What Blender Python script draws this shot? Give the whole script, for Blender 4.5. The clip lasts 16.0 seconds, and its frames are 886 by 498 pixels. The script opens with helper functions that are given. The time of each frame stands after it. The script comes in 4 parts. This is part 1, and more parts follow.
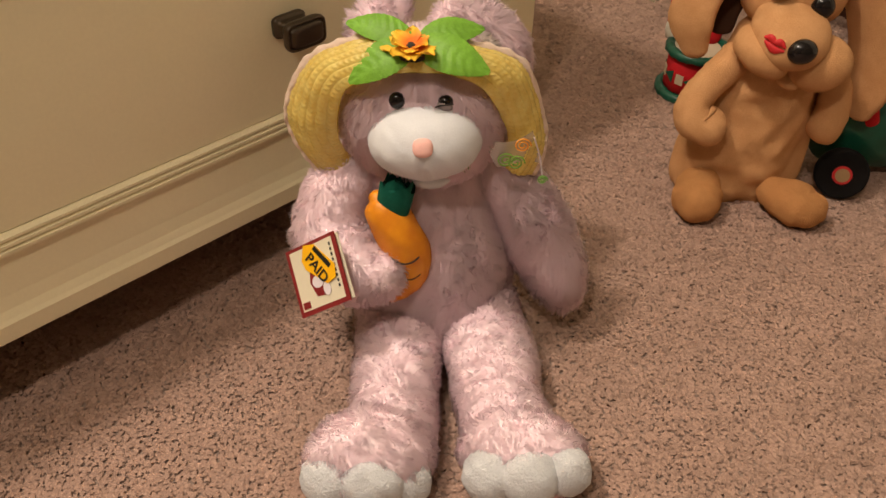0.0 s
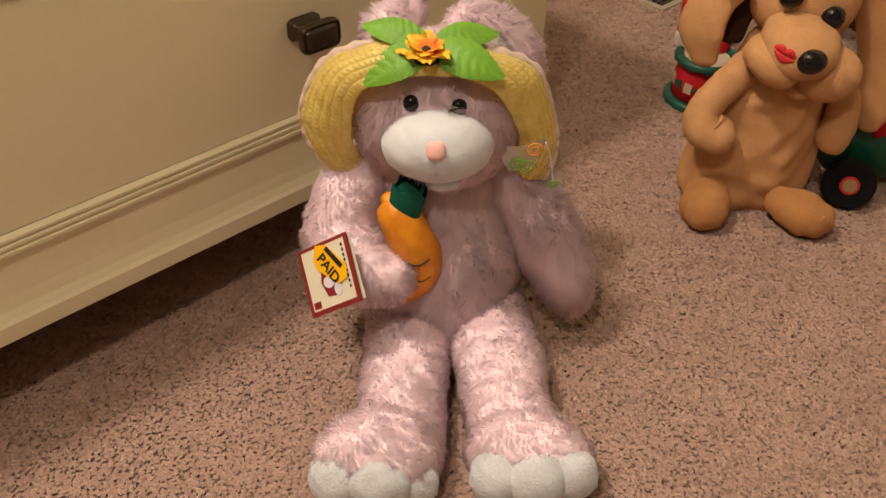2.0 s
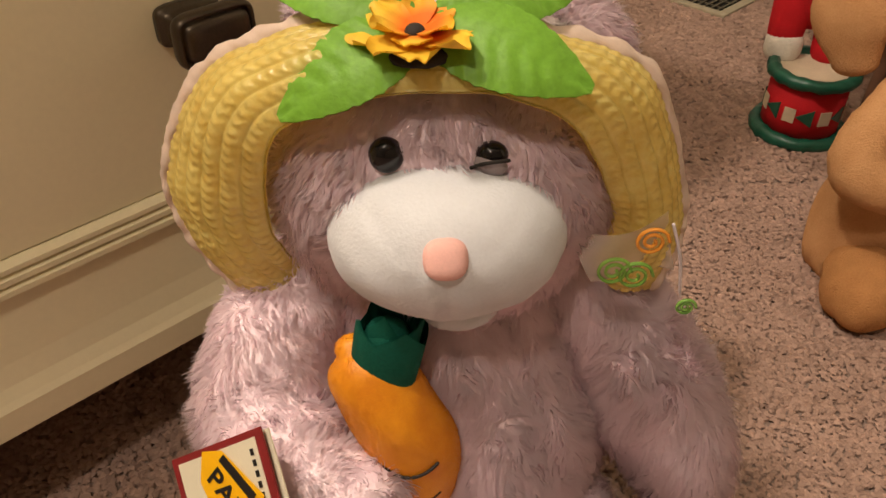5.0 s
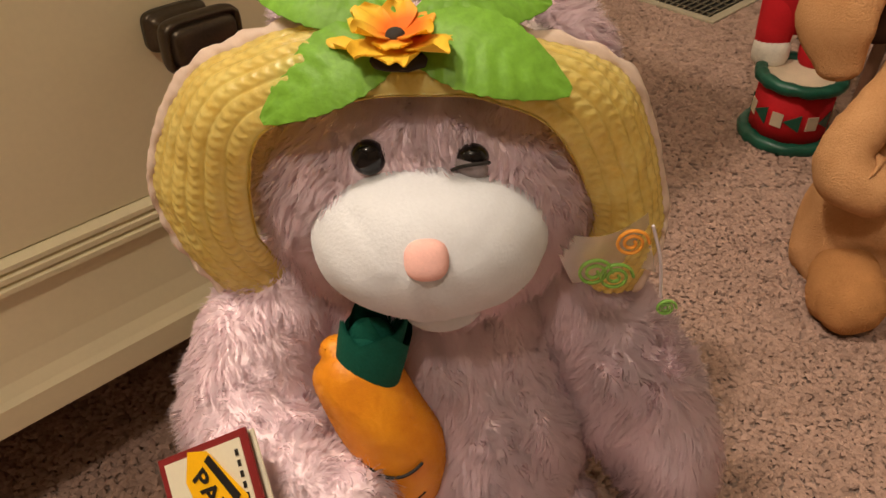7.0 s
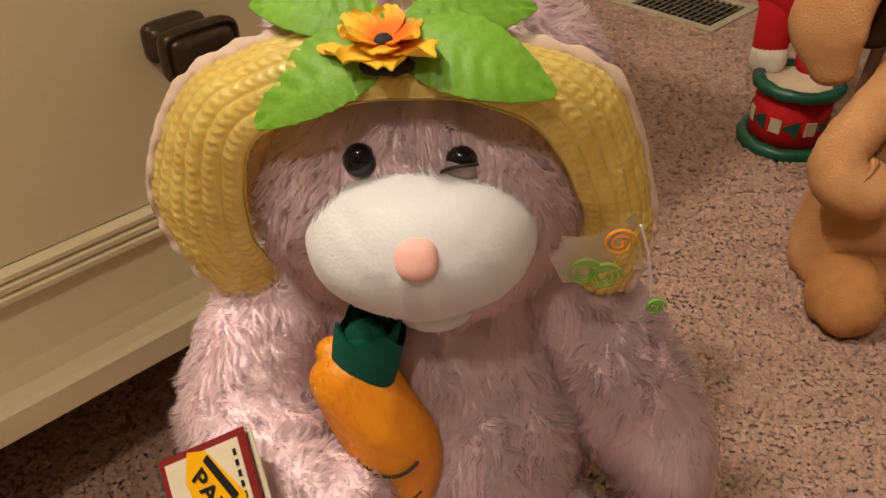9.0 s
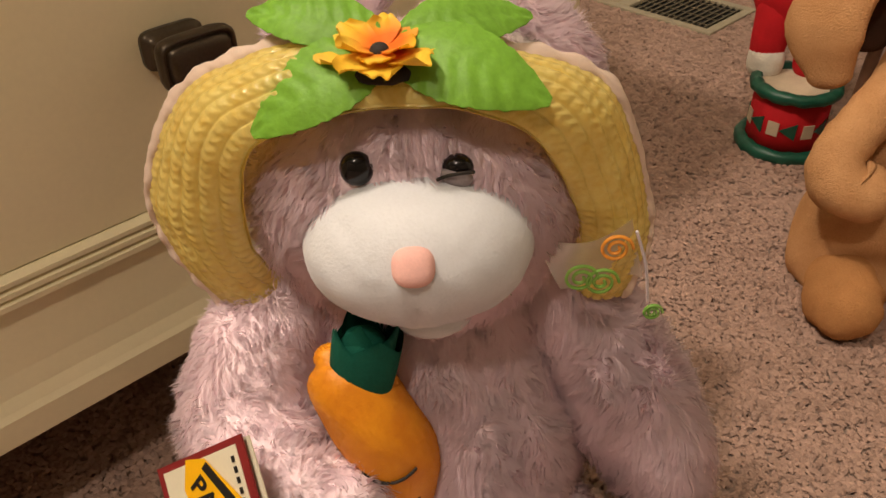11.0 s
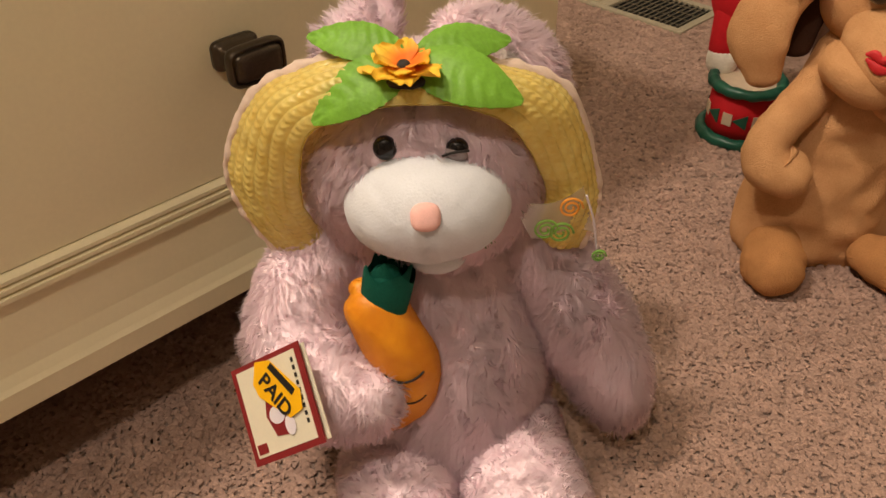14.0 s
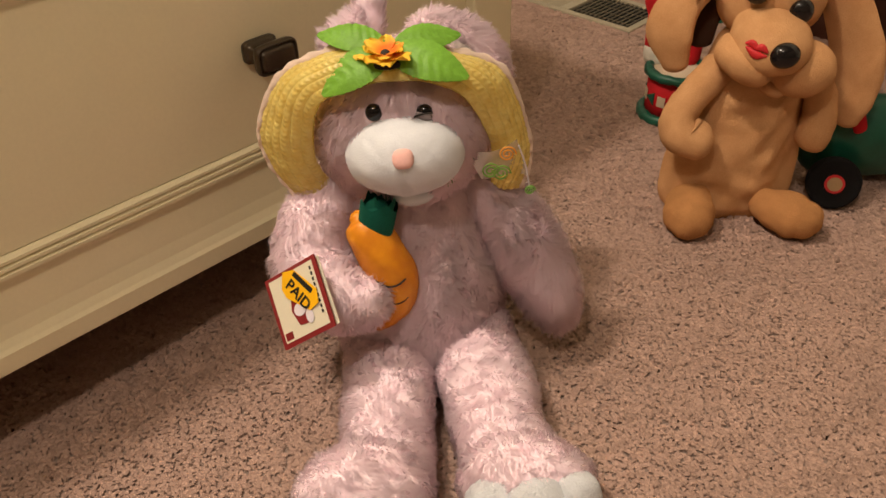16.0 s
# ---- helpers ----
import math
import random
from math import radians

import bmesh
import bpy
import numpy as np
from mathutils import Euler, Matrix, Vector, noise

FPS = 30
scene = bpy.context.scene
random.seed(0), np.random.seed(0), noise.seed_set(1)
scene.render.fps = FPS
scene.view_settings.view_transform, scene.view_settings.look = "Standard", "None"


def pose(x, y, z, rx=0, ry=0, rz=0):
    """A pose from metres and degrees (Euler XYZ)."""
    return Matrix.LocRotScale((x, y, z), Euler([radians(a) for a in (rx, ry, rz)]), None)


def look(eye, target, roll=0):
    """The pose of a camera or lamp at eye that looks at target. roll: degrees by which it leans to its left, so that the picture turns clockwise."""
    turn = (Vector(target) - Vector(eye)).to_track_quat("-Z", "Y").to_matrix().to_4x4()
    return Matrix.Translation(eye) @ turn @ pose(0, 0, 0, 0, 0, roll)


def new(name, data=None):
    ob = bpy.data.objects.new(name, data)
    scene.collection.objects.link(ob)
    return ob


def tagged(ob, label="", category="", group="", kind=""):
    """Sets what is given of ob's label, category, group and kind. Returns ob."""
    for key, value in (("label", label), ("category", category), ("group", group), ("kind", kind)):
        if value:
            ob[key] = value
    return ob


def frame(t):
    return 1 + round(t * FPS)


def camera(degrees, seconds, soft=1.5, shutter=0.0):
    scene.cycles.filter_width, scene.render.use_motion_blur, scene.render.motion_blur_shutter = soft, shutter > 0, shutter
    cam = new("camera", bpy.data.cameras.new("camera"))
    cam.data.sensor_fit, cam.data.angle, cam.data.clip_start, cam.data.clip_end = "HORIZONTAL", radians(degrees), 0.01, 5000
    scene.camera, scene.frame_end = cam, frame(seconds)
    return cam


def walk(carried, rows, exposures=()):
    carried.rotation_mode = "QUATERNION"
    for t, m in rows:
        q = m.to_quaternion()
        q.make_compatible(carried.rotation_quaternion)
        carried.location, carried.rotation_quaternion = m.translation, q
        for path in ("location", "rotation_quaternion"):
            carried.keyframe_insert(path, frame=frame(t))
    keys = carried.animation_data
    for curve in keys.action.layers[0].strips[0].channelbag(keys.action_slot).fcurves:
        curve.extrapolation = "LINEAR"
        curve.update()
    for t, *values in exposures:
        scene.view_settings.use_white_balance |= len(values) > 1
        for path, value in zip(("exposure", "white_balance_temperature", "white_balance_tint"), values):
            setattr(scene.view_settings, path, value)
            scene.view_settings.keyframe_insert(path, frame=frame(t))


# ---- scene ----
cam = camera(56.27, 16.0)
PATH = [
    (0, (-0.0117, -0.0790, 0.7377), (0.0520, 1.4259, -0.5781), 1.27),
    (0.5, (-0.0146, -0.0810, 0.7407), (0.0566, 1.4349, -0.5620), 1.16),
    (1, (-0.0135, -0.0810, 0.7433), (0.0578, 1.4311, -0.5638), 1.29),
    (1.5, (-0.0169, -0.0824, 0.7406), (0.0453, 1.4253, -0.5721), 1.58),
    (2, (-0.0204, -0.0865, 0.7384), (0.0378, 1.4292, -0.5651), 2.02),
    (2.5, (-0.0276, -0.0776, 0.7293), (0.0353, 1.5135, -0.4808), 1.65),
    (3, (-0.0357, 0.0490, 0.6790), (0.0582, 1.7700, -0.3355), 0.05),
    (3.5, (-0.0194, 0.2363, 0.5720), (0.1054, 1.8772, -0.5647), 0.80),
    (4, (-0.0198, 0.2875, 0.5206), (0.0600, 1.8530, -0.7215), 0.44),
    (6.5, (-0.0127, 0.2775, 0.5227), (0.0491, 1.8818, -0.6699), -0.29),
    (7, (-0.0117, 0.2788, 0.5223), (0.0645, 1.8672, -0.6906), 0.02),
    (7.5, (-0.0075, 0.2720, 0.5257), (0.0819, 1.8538, -0.6949), 0.51),
    (8, (-0.0042, 0.2715, 0.5250), (0.0932, 1.8567, -0.6906), 0.43),
    (8.5, (-0.0040, 0.2668, 0.5284), (0.0722, 1.8672, -0.6686), -0.44),
    (9, (-0.0043, 0.2685, 0.5225), (0.0529, 1.8771, -0.6646), -0.95),
    (11.5, (-0.0027, 0.2688, 0.5256), (0.0534, 1.8821, -0.6551), -1.30),
    (12, (-0.0036, 0.2696, 0.5246), (0.0444, 1.8892, -0.6478), -1.49),
    (12.5, (-0.0021, 0.2692, 0.5274), (0.0334, 1.8861, -0.6492), -1.69),
    (13, (-0.0015, 0.2578, 0.5379), (0.0393, 1.8708, -0.6439), -1.62),
    (13.5, (0.0004, 0.2103, 0.5668), (0.0450, 1.8225, -0.6159), -1.74),
    (14, (-0.0151, 0.1376, 0.5990), (0.0619, 1.7281, -0.6113), -0.35),
    (14.5, (-0.0035, 0.0437, 0.6407), (0.0859, 1.6140, -0.5947), -0.49),
    (15, (-0.0082, -0.0267, 0.6673), (0.1032, 1.5576, -0.5482), -0.24),
    (15.5, (-0.0080, -0.0667, 0.6749), (0.1008, 1.5367, -0.5156), -0.64),
    (16, (-0.0098, -0.0748, 0.6789), (0.0857, 1.5231, -0.5200), -1.23),
]
walk(cam, [(t, look(eye, target, roll)) for t, eye, target, roll in PATH], [(0, -0.05), (2.8, -0.05), (3.8, -0.08), (13.2, -0.08), (14.6, -0.03), (16, -0.03)])

# ---- world and lights ----
world = bpy.data.worlds.new("room_world")
scene.world = world
world.use_nodes = True
world.node_tree.nodes["Background"].inputs[0].default_value = (0.05, 0.04, 0.03, 1)
world.node_tree.nodes["Background"].inputs[1].default_value = 0.1


def lamp(name, kind, at, energy, colour, size):
    data = bpy.data.lights.new(name, kind)
    data.energy, data.color = energy, colour
    if kind == "AREA":
        data.shape, data.size = "DISK", size
    else:
        data.shadow_soft_size = size
    ob = new(name, data)
    ob.location = at
    return ob


KEY = (-0.82, 0.38, 2.27)
# added fill from the front for face and arm, no known lamp there
FILL = (-0.42, -0.50, 2.10)
lamp("ceiling_lamp_light", "POINT", KEY, 114, (1.0, 0.85, 0.70), 0.10)
lamp("added_fill_light", "POINT", FILL, 48, (1.0, 0.85, 0.70), 0.07)

# ---- materials ----


def mat(name, base, rough=0.6, spread=0.12, scale=60, fine=600, bump=0.2, depth=0.001, sheen=0.0, metal=0.0, coat=0.0, second=None, spec=0.5, through_light=0.0, hair=0.0, clear=0.0):
    """A procedural surface: colour varied at two scales, with fine relief."""
    m = bpy.data.materials.new(name)
    m.use_nodes = True
    nt = m.node_tree
    b = nt.nodes["Principled BSDF"]
    geo = nt.nodes.new("ShaderNodeNewGeometry")
    co = nt.nodes.new("ShaderNodeTexCoord")
    n1, n2 = nt.nodes.new("ShaderNodeTexNoise"), nt.nodes.new("ShaderNodeTexNoise")
    n1.inputs["Scale"].default_value, n2.inputs["Scale"].default_value = scale, fine
    n1.inputs["Detail"].default_value, n2.inputs["Detail"].default_value = 5, 3
    for n in (n1, n2):
        nt.links.new(co.outputs["Object"], n.inputs["Vector"])
    ramp = nt.nodes.new("ShaderNodeMix")
    ramp.data_type = "RGBA"
    dark = tuple(c * (1 - spread) for c in base) if second is None else second
    ramp.inputs[6].default_value = (*dark, 1)
    ramp.inputs[7].default_value = (*(min(1, c * (1 + spread)) for c in base), 1)
    add = nt.nodes.new("ShaderNodeMath")
    add.operation = "MULTIPLY_ADD"
    add.inputs[1].default_value = 0.6
    half = nt.nodes.new("ShaderNodeMath")
    half.operation = "MULTIPLY"
    half.inputs[1].default_value = 0.4
    nt.links.new(n2.outputs["Fac"], half.inputs[0])
    nt.links.new(n1.outputs["Fac"], add.inputs[0])
    nt.links.new(half.outputs[0], add.inputs[2])
    last = add.outputs[0]
    if hair:
        isl = nt.nodes.new("ShaderNodeMath")
        isl.operation = "MULTIPLY_ADD"
        isl.inputs[1].default_value = hair
        nt.links.new(geo.outputs["Random Per Island"], isl.inputs[0])
        nt.links.new(last, isl.inputs[2])
        last = isl.outputs[0]
    sharp = nt.nodes.new("ShaderNodeMapRange")
    sharp.inputs["From Min"].default_value, sharp.inputs["From Max"].default_value = 0.3, 0.7 + hair
    nt.links.new(last, sharp.inputs["Value"])
    nt.links.new(sharp.outputs["Result"], ramp.inputs[0])
    nt.links.new(ramp.outputs[2], b.inputs["Base Color"])
    b.inputs["Roughness"].default_value, b.inputs["Metallic"].default_value = rough, metal
    b.inputs["Specular IOR Level"].default_value = spec
    b.inputs["Coat Weight"].default_value = coat
    if sheen:
        b.inputs["Sheen Weight"].default_value, b.inputs["Sheen Roughness"].default_value = sheen, 0.4
        b.inputs["Sheen Tint"].default_value = (*base, 1)
    if bump:
        bp = nt.nodes.new("ShaderNodeBump")
        bp.inputs["Strength"].default_value, bp.inputs["Distance"].default_value = bump, depth
        nt.links.new(n2.outputs["Fac"], bp.inputs["Height"])
        nt.links.new(bp.outputs["Normal"], b.inputs["Normal"])
    if clear:
        tp = nt.nodes.new("ShaderNodeBsdfTransparent")
        mx = nt.nodes.new("ShaderNodeMixShader")
        mx.inputs[0].default_value = clear
        nt.links.new(b.outputs[0], mx.inputs[1])
        nt.links.new(tp.outputs[0], mx.inputs[2])
        nt.links.new(mx.outputs[0], nt.nodes["Material Output"].inputs["Surface"])
    if through_light:
        tr = nt.nodes.new("ShaderNodeBsdfTranslucent")
        nt.links.new(ramp.outputs[2], tr.inputs["Color"])
        mx = nt.nodes.new("ShaderNodeMixShader")
        mx.inputs[0].default_value = through_light
        nt.links.new(b.outputs[0], mx.inputs[1])
        nt.links.new(tr.outputs[0], mx.inputs[2])
        nt.links.new(mx.outputs[0], nt.nodes["Material Output"].inputs["Surface"])
    return m


CREAM = mat("cream_paint", (0.79, 0.71, 0.475), 0.42, 0.04, 6, 260, 0.12, 0.0006)
WALL = mat("wall_paint", (0.64, 0.61, 0.51), 0.8, 0.03, 3, 300, 0.25, 0.0008)
# unseen west and south walls: dark tone chosen to cut bounced light
WALL_UNSEEN = mat("unseen_wall_darkened", (0.24, 0.20, 0.15), 0.8, 0.04, 3, 300, 0.25, 0.0008)
WHITE_TRIM = mat("trim_paint", (0.78, 0.75, 0.66), 0.45, 0.05, 8, 200, 0.1, 0.0005)
# unseen ceiling, far darker than white so less light bounces down
CEIL = mat("ceiling_toned_down", (0.40, 0.37, 0.32), 0.9, 0.03, 4, 150, 0.3, 0.001)
# yarn colour deepened here to carry the shade between tufts
BACKING = mat("carpet_backing_shaded", (0.31, 0.222, 0.178), 0.95, 0.2, 20, 300, 0.4, 0.003)
PILE = mat("carpet_pile", (0.452, 0.302, 0.240), 0.95, 0.08, 9, 60, 0.0, 0.001, sheen=0.15, spec=0.1, hair=0.5, second=(0.330, 0.217, 0.170))
BRONZE = mat("dark_bronze", (0.085, 0.065, 0.045), 0.38, 0.25, 40, 500, 0.15, 0.0004, metal=0.75)
PINK = mat("pink_fur", (0.99, 0.865, 0.900), 0.85, 0.0, 14, 250, 0.0, 0.001, sheen=0.05, spec=0.03, hair=0.25, second=(0.97, 0.795, 0.845), through_light=0.5)
PINK_SKIN = mat("pink_backing", (0.95, 0.78, 0.82), 0.9, 0.05, 30, 300, 0.3, 0.001, spec=0.1)
WHITE_FUR = mat("white_velour", (0.69, 0.705, 0.74), 0.95, 0.05, 60, 620, 0.4, 0.0009, sheen=0.3, spec=0.1)
TOE_WHITE = mat("toe_velour", (0.63, 0.645, 0.67), 0.95, 0.10, 45, 420, 0.9, 0.0018, sheen=0.3, spec=0.1)
NOSE_PINK = mat("nose_velour", (0.86, 0.50, 0.45), 0.85, 0.08, 60, 900, 0.4, 0.0006, sheen=0.2, spec=0.2)
LID = mat("eyelid_grey", (0.30, 0.25, 0.26), 0.8, 0.15, 60, 700, 0.4, 0.0006)
GREY_FUR = mat("ear_lining", (0.62, 0.54, 0.50), 0.9, 0.1, 40, 600, 0.4, 0.001, sheen=0.2, spec=0.1)
BLACK_GLOSS = mat("black_plastic", (0.008, 0.006, 0.006), 0.10, 0.2, 30, 300, 0.0, coat=0.15, spec=0.35)
BLACK_THREAD = mat("black_thread", (0.02, 0.015, 0.012), 0.8, 0.2, 100, 900, 0.3, 0.0004)
STRAW = mat("straw_braid", (0.97, 0.85, 0.33), 0.2, 0.06, 90, 300, 0.9, 0.0012, spec=0.9, coat=0.35, second=(0.91, 0.72, 0.20), through_light=0.5)
LACE = mat("brim_edging", (0.82, 0.66, 0.55), 0.6, 0.06, 60, 500, 0.3, 0.0006, through_light=0.3)
LEAF = mat("leaf_cloth", (0.20, 0.44, 0.04), 0.5, 0.2, 40, 420, 0.35, 0.0008, spec=0.4, through_light=0.22)
CARROT = mat("carrot_plush", (0.92, 0.38, 0.014), 0.42, 0.1, 50, 1800, 0.4, 0.0004, sheen=0.3, spec=0.5, second=(0.74, 0.22, 0.008))
FELT_G = mat("green_felt", (0.004, 0.085, 0.055), 0.8, 0.25, 60, 700, 0.5, 0.0006, sheen=0.15, spec=0.2)
DOG = mat("tan_plush", (0.61, 0.338, 0.160), 0.95, 0.08, 40, 620, 0.8, 0.0022, sheen=0.25, spec=0.03, second=(0.52, 0.265, 0.112))
DOG_FOOT = mat("brown_plush", (0.50, 0.240, 0.092), 0.95, 0.14, 40, 620, 0.95, 0.0026, sheen=0.35, spec=0.03)
DARK_PLUSH = mat("dark_ear_lining", (0.055, 0.028, 0.018), 0.9, 0.2, 40, 700, 0.5, 0.001, spec=0.1)
RED = mat("red_cloth", (0.50, 0.012, 0.018), 0.75, 0.15, 50, 700, 0.4, 0.0006, sheen=0.2, spec=0.2)
RED_LIP = mat("red_embroidery", (0.62, 0.02, 0.025), 0.55, 0.15, 200, 1500, 0.6, 0.0004)
FLUFF = mat("white_fleece", (0.82, 0.77, 0.68), 0.9, 0.08, 80, 400, 0.7, 0.002, sheen=0.2, spec=0.1)
SKIN = mat("doll_face", (0.72, 0.40, 0.26), 0.5, 0.08, 50, 400, 0.05, 0.0003)
GREEN = mat("green_gloss", (0.006, 0.085, 0.05), 0.4, 0.2, 60, 500, 0.2, 0.0005)
TARTAN = mat("tartan_green", (0.03, 0.10, 0.075), 0.85, 0.3, 90, 600, 0.4, 0.0006)
GREY_CLOTH = mat("grey_stripe_cloth", (0.16, 0.15, 0.13), 0.85, 0.25, 90, 600, 0.4, 0.0006)
RUBBER = mat("black_rubber", (0.008, 0.007, 0.007), 0.8, 0.3, 60, 500, 0.3, 0.0006, spec=0.15)
DRUMHEAD = mat("drum_head", (0.60, 0.50, 0.36), 0.6, 0.1, 60, 400, 0.2, 0.0004)
CARD_TAG = mat("tag_card", (0.78, 0.72, 0.55), 0.45, 0.04, 60, 500, 0.05, 0.0002)
MAROON = mat("tag_border", (0.24, 0.018, 0.02), 0.4, 0.1, 60, 500, 0.05, 0.0002)
STICKER = mat("yellow_sticker", (0.95, 0.50, 0.005), 0.4, 0.05, 60, 500, 0.05, 0.0002)
INK = mat("black_ink", (0.012, 0.01, 0.01), 0.5, 0.1, 60, 500, 0.0)
PAPER = mat("white_paper", (0.78, 0.72, 0.76), 0.6, 0.05, 60, 500, 0.1, 0.0003)
VENT_FIN = mat("vent_fin", (0.16, 0.13, 0.085), 0.5, 0.2, 60, 500, 0.15, 0.0004, spec=0.4)
SHEER = mat("sheer_ribbon", (0.85, 0.78, 0.70), 0.5, 0.05, 60, 500, 0.2, 0.0004, clear=0.68)
SHEER_G = mat("sheer_green_print", (0.20, 0.46, 0.06), 0.5, 0.1, 60, 500, 0.2, 0.0004, clear=0.35)
SHEER_O = mat("sheer_orange_print", (0.90, 0.36, 0.03), 0.5, 0.1, 60, 500, 0.2, 0.0004, clear=0.35)
VENT = mat("vent_enamel", (0.34, 0.29, 0.20), 0.45, 0.15, 60, 500, 0.15, 0.0004, spec=0.4)
DUCT_SHADE = mat("duct_shade", (0.012, 0.010, 0.008), 0.8, 0.2, 20, 100, 0.0)
BLUE = mat("blue_print_card", (0.03, 0.07, 0.22), 0.4, 0.5, 14, 90, 0.1, 0.0004, second=(0.01, 0.015, 0.05))
PALE_BLUE = mat("pale_blue_plastic", (0.28, 0.42, 0.62), 0.35, 0.25, 18, 90, 0.4, 0.002, second=(0.50, 0.56, 0.62))
KRAFT = mat("kraft_card", (0.42, 0.27, 0.13), 0.75, 0.1, 30, 300, 0.15, 0.0005)
DARK_WOOD = mat("dark_wood", (0.10, 0.035, 0.022), 0.4, 0.3, 20, 200, 0.2, 0.0005)
ANTLER = mat("brown_pipe", (0.16, 0.075, 0.04), 0.7, 0.2, 60, 600, 0.5, 0.0008)
PETAL = mat("petal_cloth", (0.95, 0.62, 0.05), 0.6, 0.12, 80, 400, 0.3, 0.0005, through_light=0.25)
nt = PETAL.node_tree
co, dist, ramp, heart = nt.nodes.new("ShaderNodeTexCoord"), nt.nodes.new("ShaderNodeVectorMath"), nt.nodes.new("ShaderNodeMapRange"), nt.nodes.new("ShaderNodeMix")
dist.operation, heart.data_type = "DISTANCE", "RGBA"
dist.inputs[1].default_value = (0.013, 0.568, 0.420)
ramp.inputs["From Min"].default_value, ramp.inputs["From Max"].default_value = 0.008, 0.017
heart.inputs[6].default_value = (0.92, 0.20, 0.012, 1)
nt.links.new(co.outputs["Object"], dist.inputs[0])
nt.links.new(dist.outputs["Value"], ramp.inputs["Value"])
nt.links.new(ramp.outputs["Result"], heart.inputs[0])
for link in list(nt.links):
    if link.to_socket.name in ("Base Color", "Color") and link.to_node.type in ("BSDF_PRINCIPLED", "BSDF_TRANSLUCENT"):
        nt.links.new(link.from_socket, heart.inputs[7])
        nt.links.new(heart.outputs[2], link.to_socket)
# ---- mesh helpers ----
RNG = np.random.default_rng(7)


def unit(v):
    return v / np.maximum(np.linalg.norm(v, axis=-1, keepdims=True), 1e-9)


def np_mesh(name, V, T, normals=None, groups=None, mats=()):
    """A triangle mesh from arrays, smooth, with vertex normals where given."""
    me = bpy.data.meshes.new(name)
    V, T = np.asarray(V, np.float32), np.asarray(T, np.int32)
    me.vertices.add(len(V))
    me.vertices.foreach_set("co", V.ravel())
    me.loops.add(len(T) * 3)
    me.loops.foreach_set("vertex_index", T.ravel())
    me.polygons.add(len(T))
    me.polygons.foreach_set("loop_start", np.arange(0, len(T) * 3, 3, dtype=np.int32))
    me.polygons.foreach_set("use_smooth", np.ones(len(T), bool))
    if groups is not None:
        me.polygons.foreach_set("material_index", np.asarray(groups, np.int32))
    for m in mats:
        me.materials.append(m)
    me.update(calc_edges=True)
    if normals is not None:
        me.normals_split_custom_set_from_vertices(np.asarray(normals, np.float32))
    return me


def v_normals(V, T):
    fn = np.cross(V[T[:, 1]] - V[T[:, 0]], V[T[:, 2]] - V[T[:, 0]])
    N = np.zeros_like(V)
    for k in range(3):
        np.add.at(N, T[:, k], fn)
    return unit(N)


WAVES = RNG.normal(size=(24, 3))
PHASES = RNG.uniform(0, 6.28, size=24)


def wob(P, wavelength, seed=0):
    """A smooth pseudo-random value, about -1 to 1, at each point."""
    k = np.roll(WAVES, seed * 3, axis=0)[:8] * (6.28 / wavelength) * 0.6
    return np.sin(P @ k.T + np.roll(PHASES, seed)[:8]).sum(1) / 4.0


def grid_tris(rows, cols, closed=True):
    i, j = np.meshgrid(np.arange(rows - 1), np.arange(cols if closed else cols - 1), indexing="ij")
    a, b = i * cols + j, i * cols + (j + 1) % cols
    c, d = a + cols, b + cols
    return np.concatenate([np.stack([a, b, d], -1).reshape(-1, 3), np.stack([a, d, c], -1).reshape(-1, 3)])


def spline(points, count):
    """Catmull-Rom through rows of numbers."""
    P = np.asarray(points, float)
    P = np.vstack([2 * P[0] - P[1], P, 2 * P[-1] - P[-2]])
    s = np.linspace(0, len(P) - 3 - 1e-6, count)
    i = s.astype(int)
    t = (s - i)[:, None]
    a, b, c, d = P[i], P[i + 1], P[i + 2], P[i + 3]
    return 0.5 * (2 * b + (c - a) * t + (2 * a - 5 * b + 4 * c - d) * t ** 2 + (3 * b - a - 3 * c + d) * t ** 3)


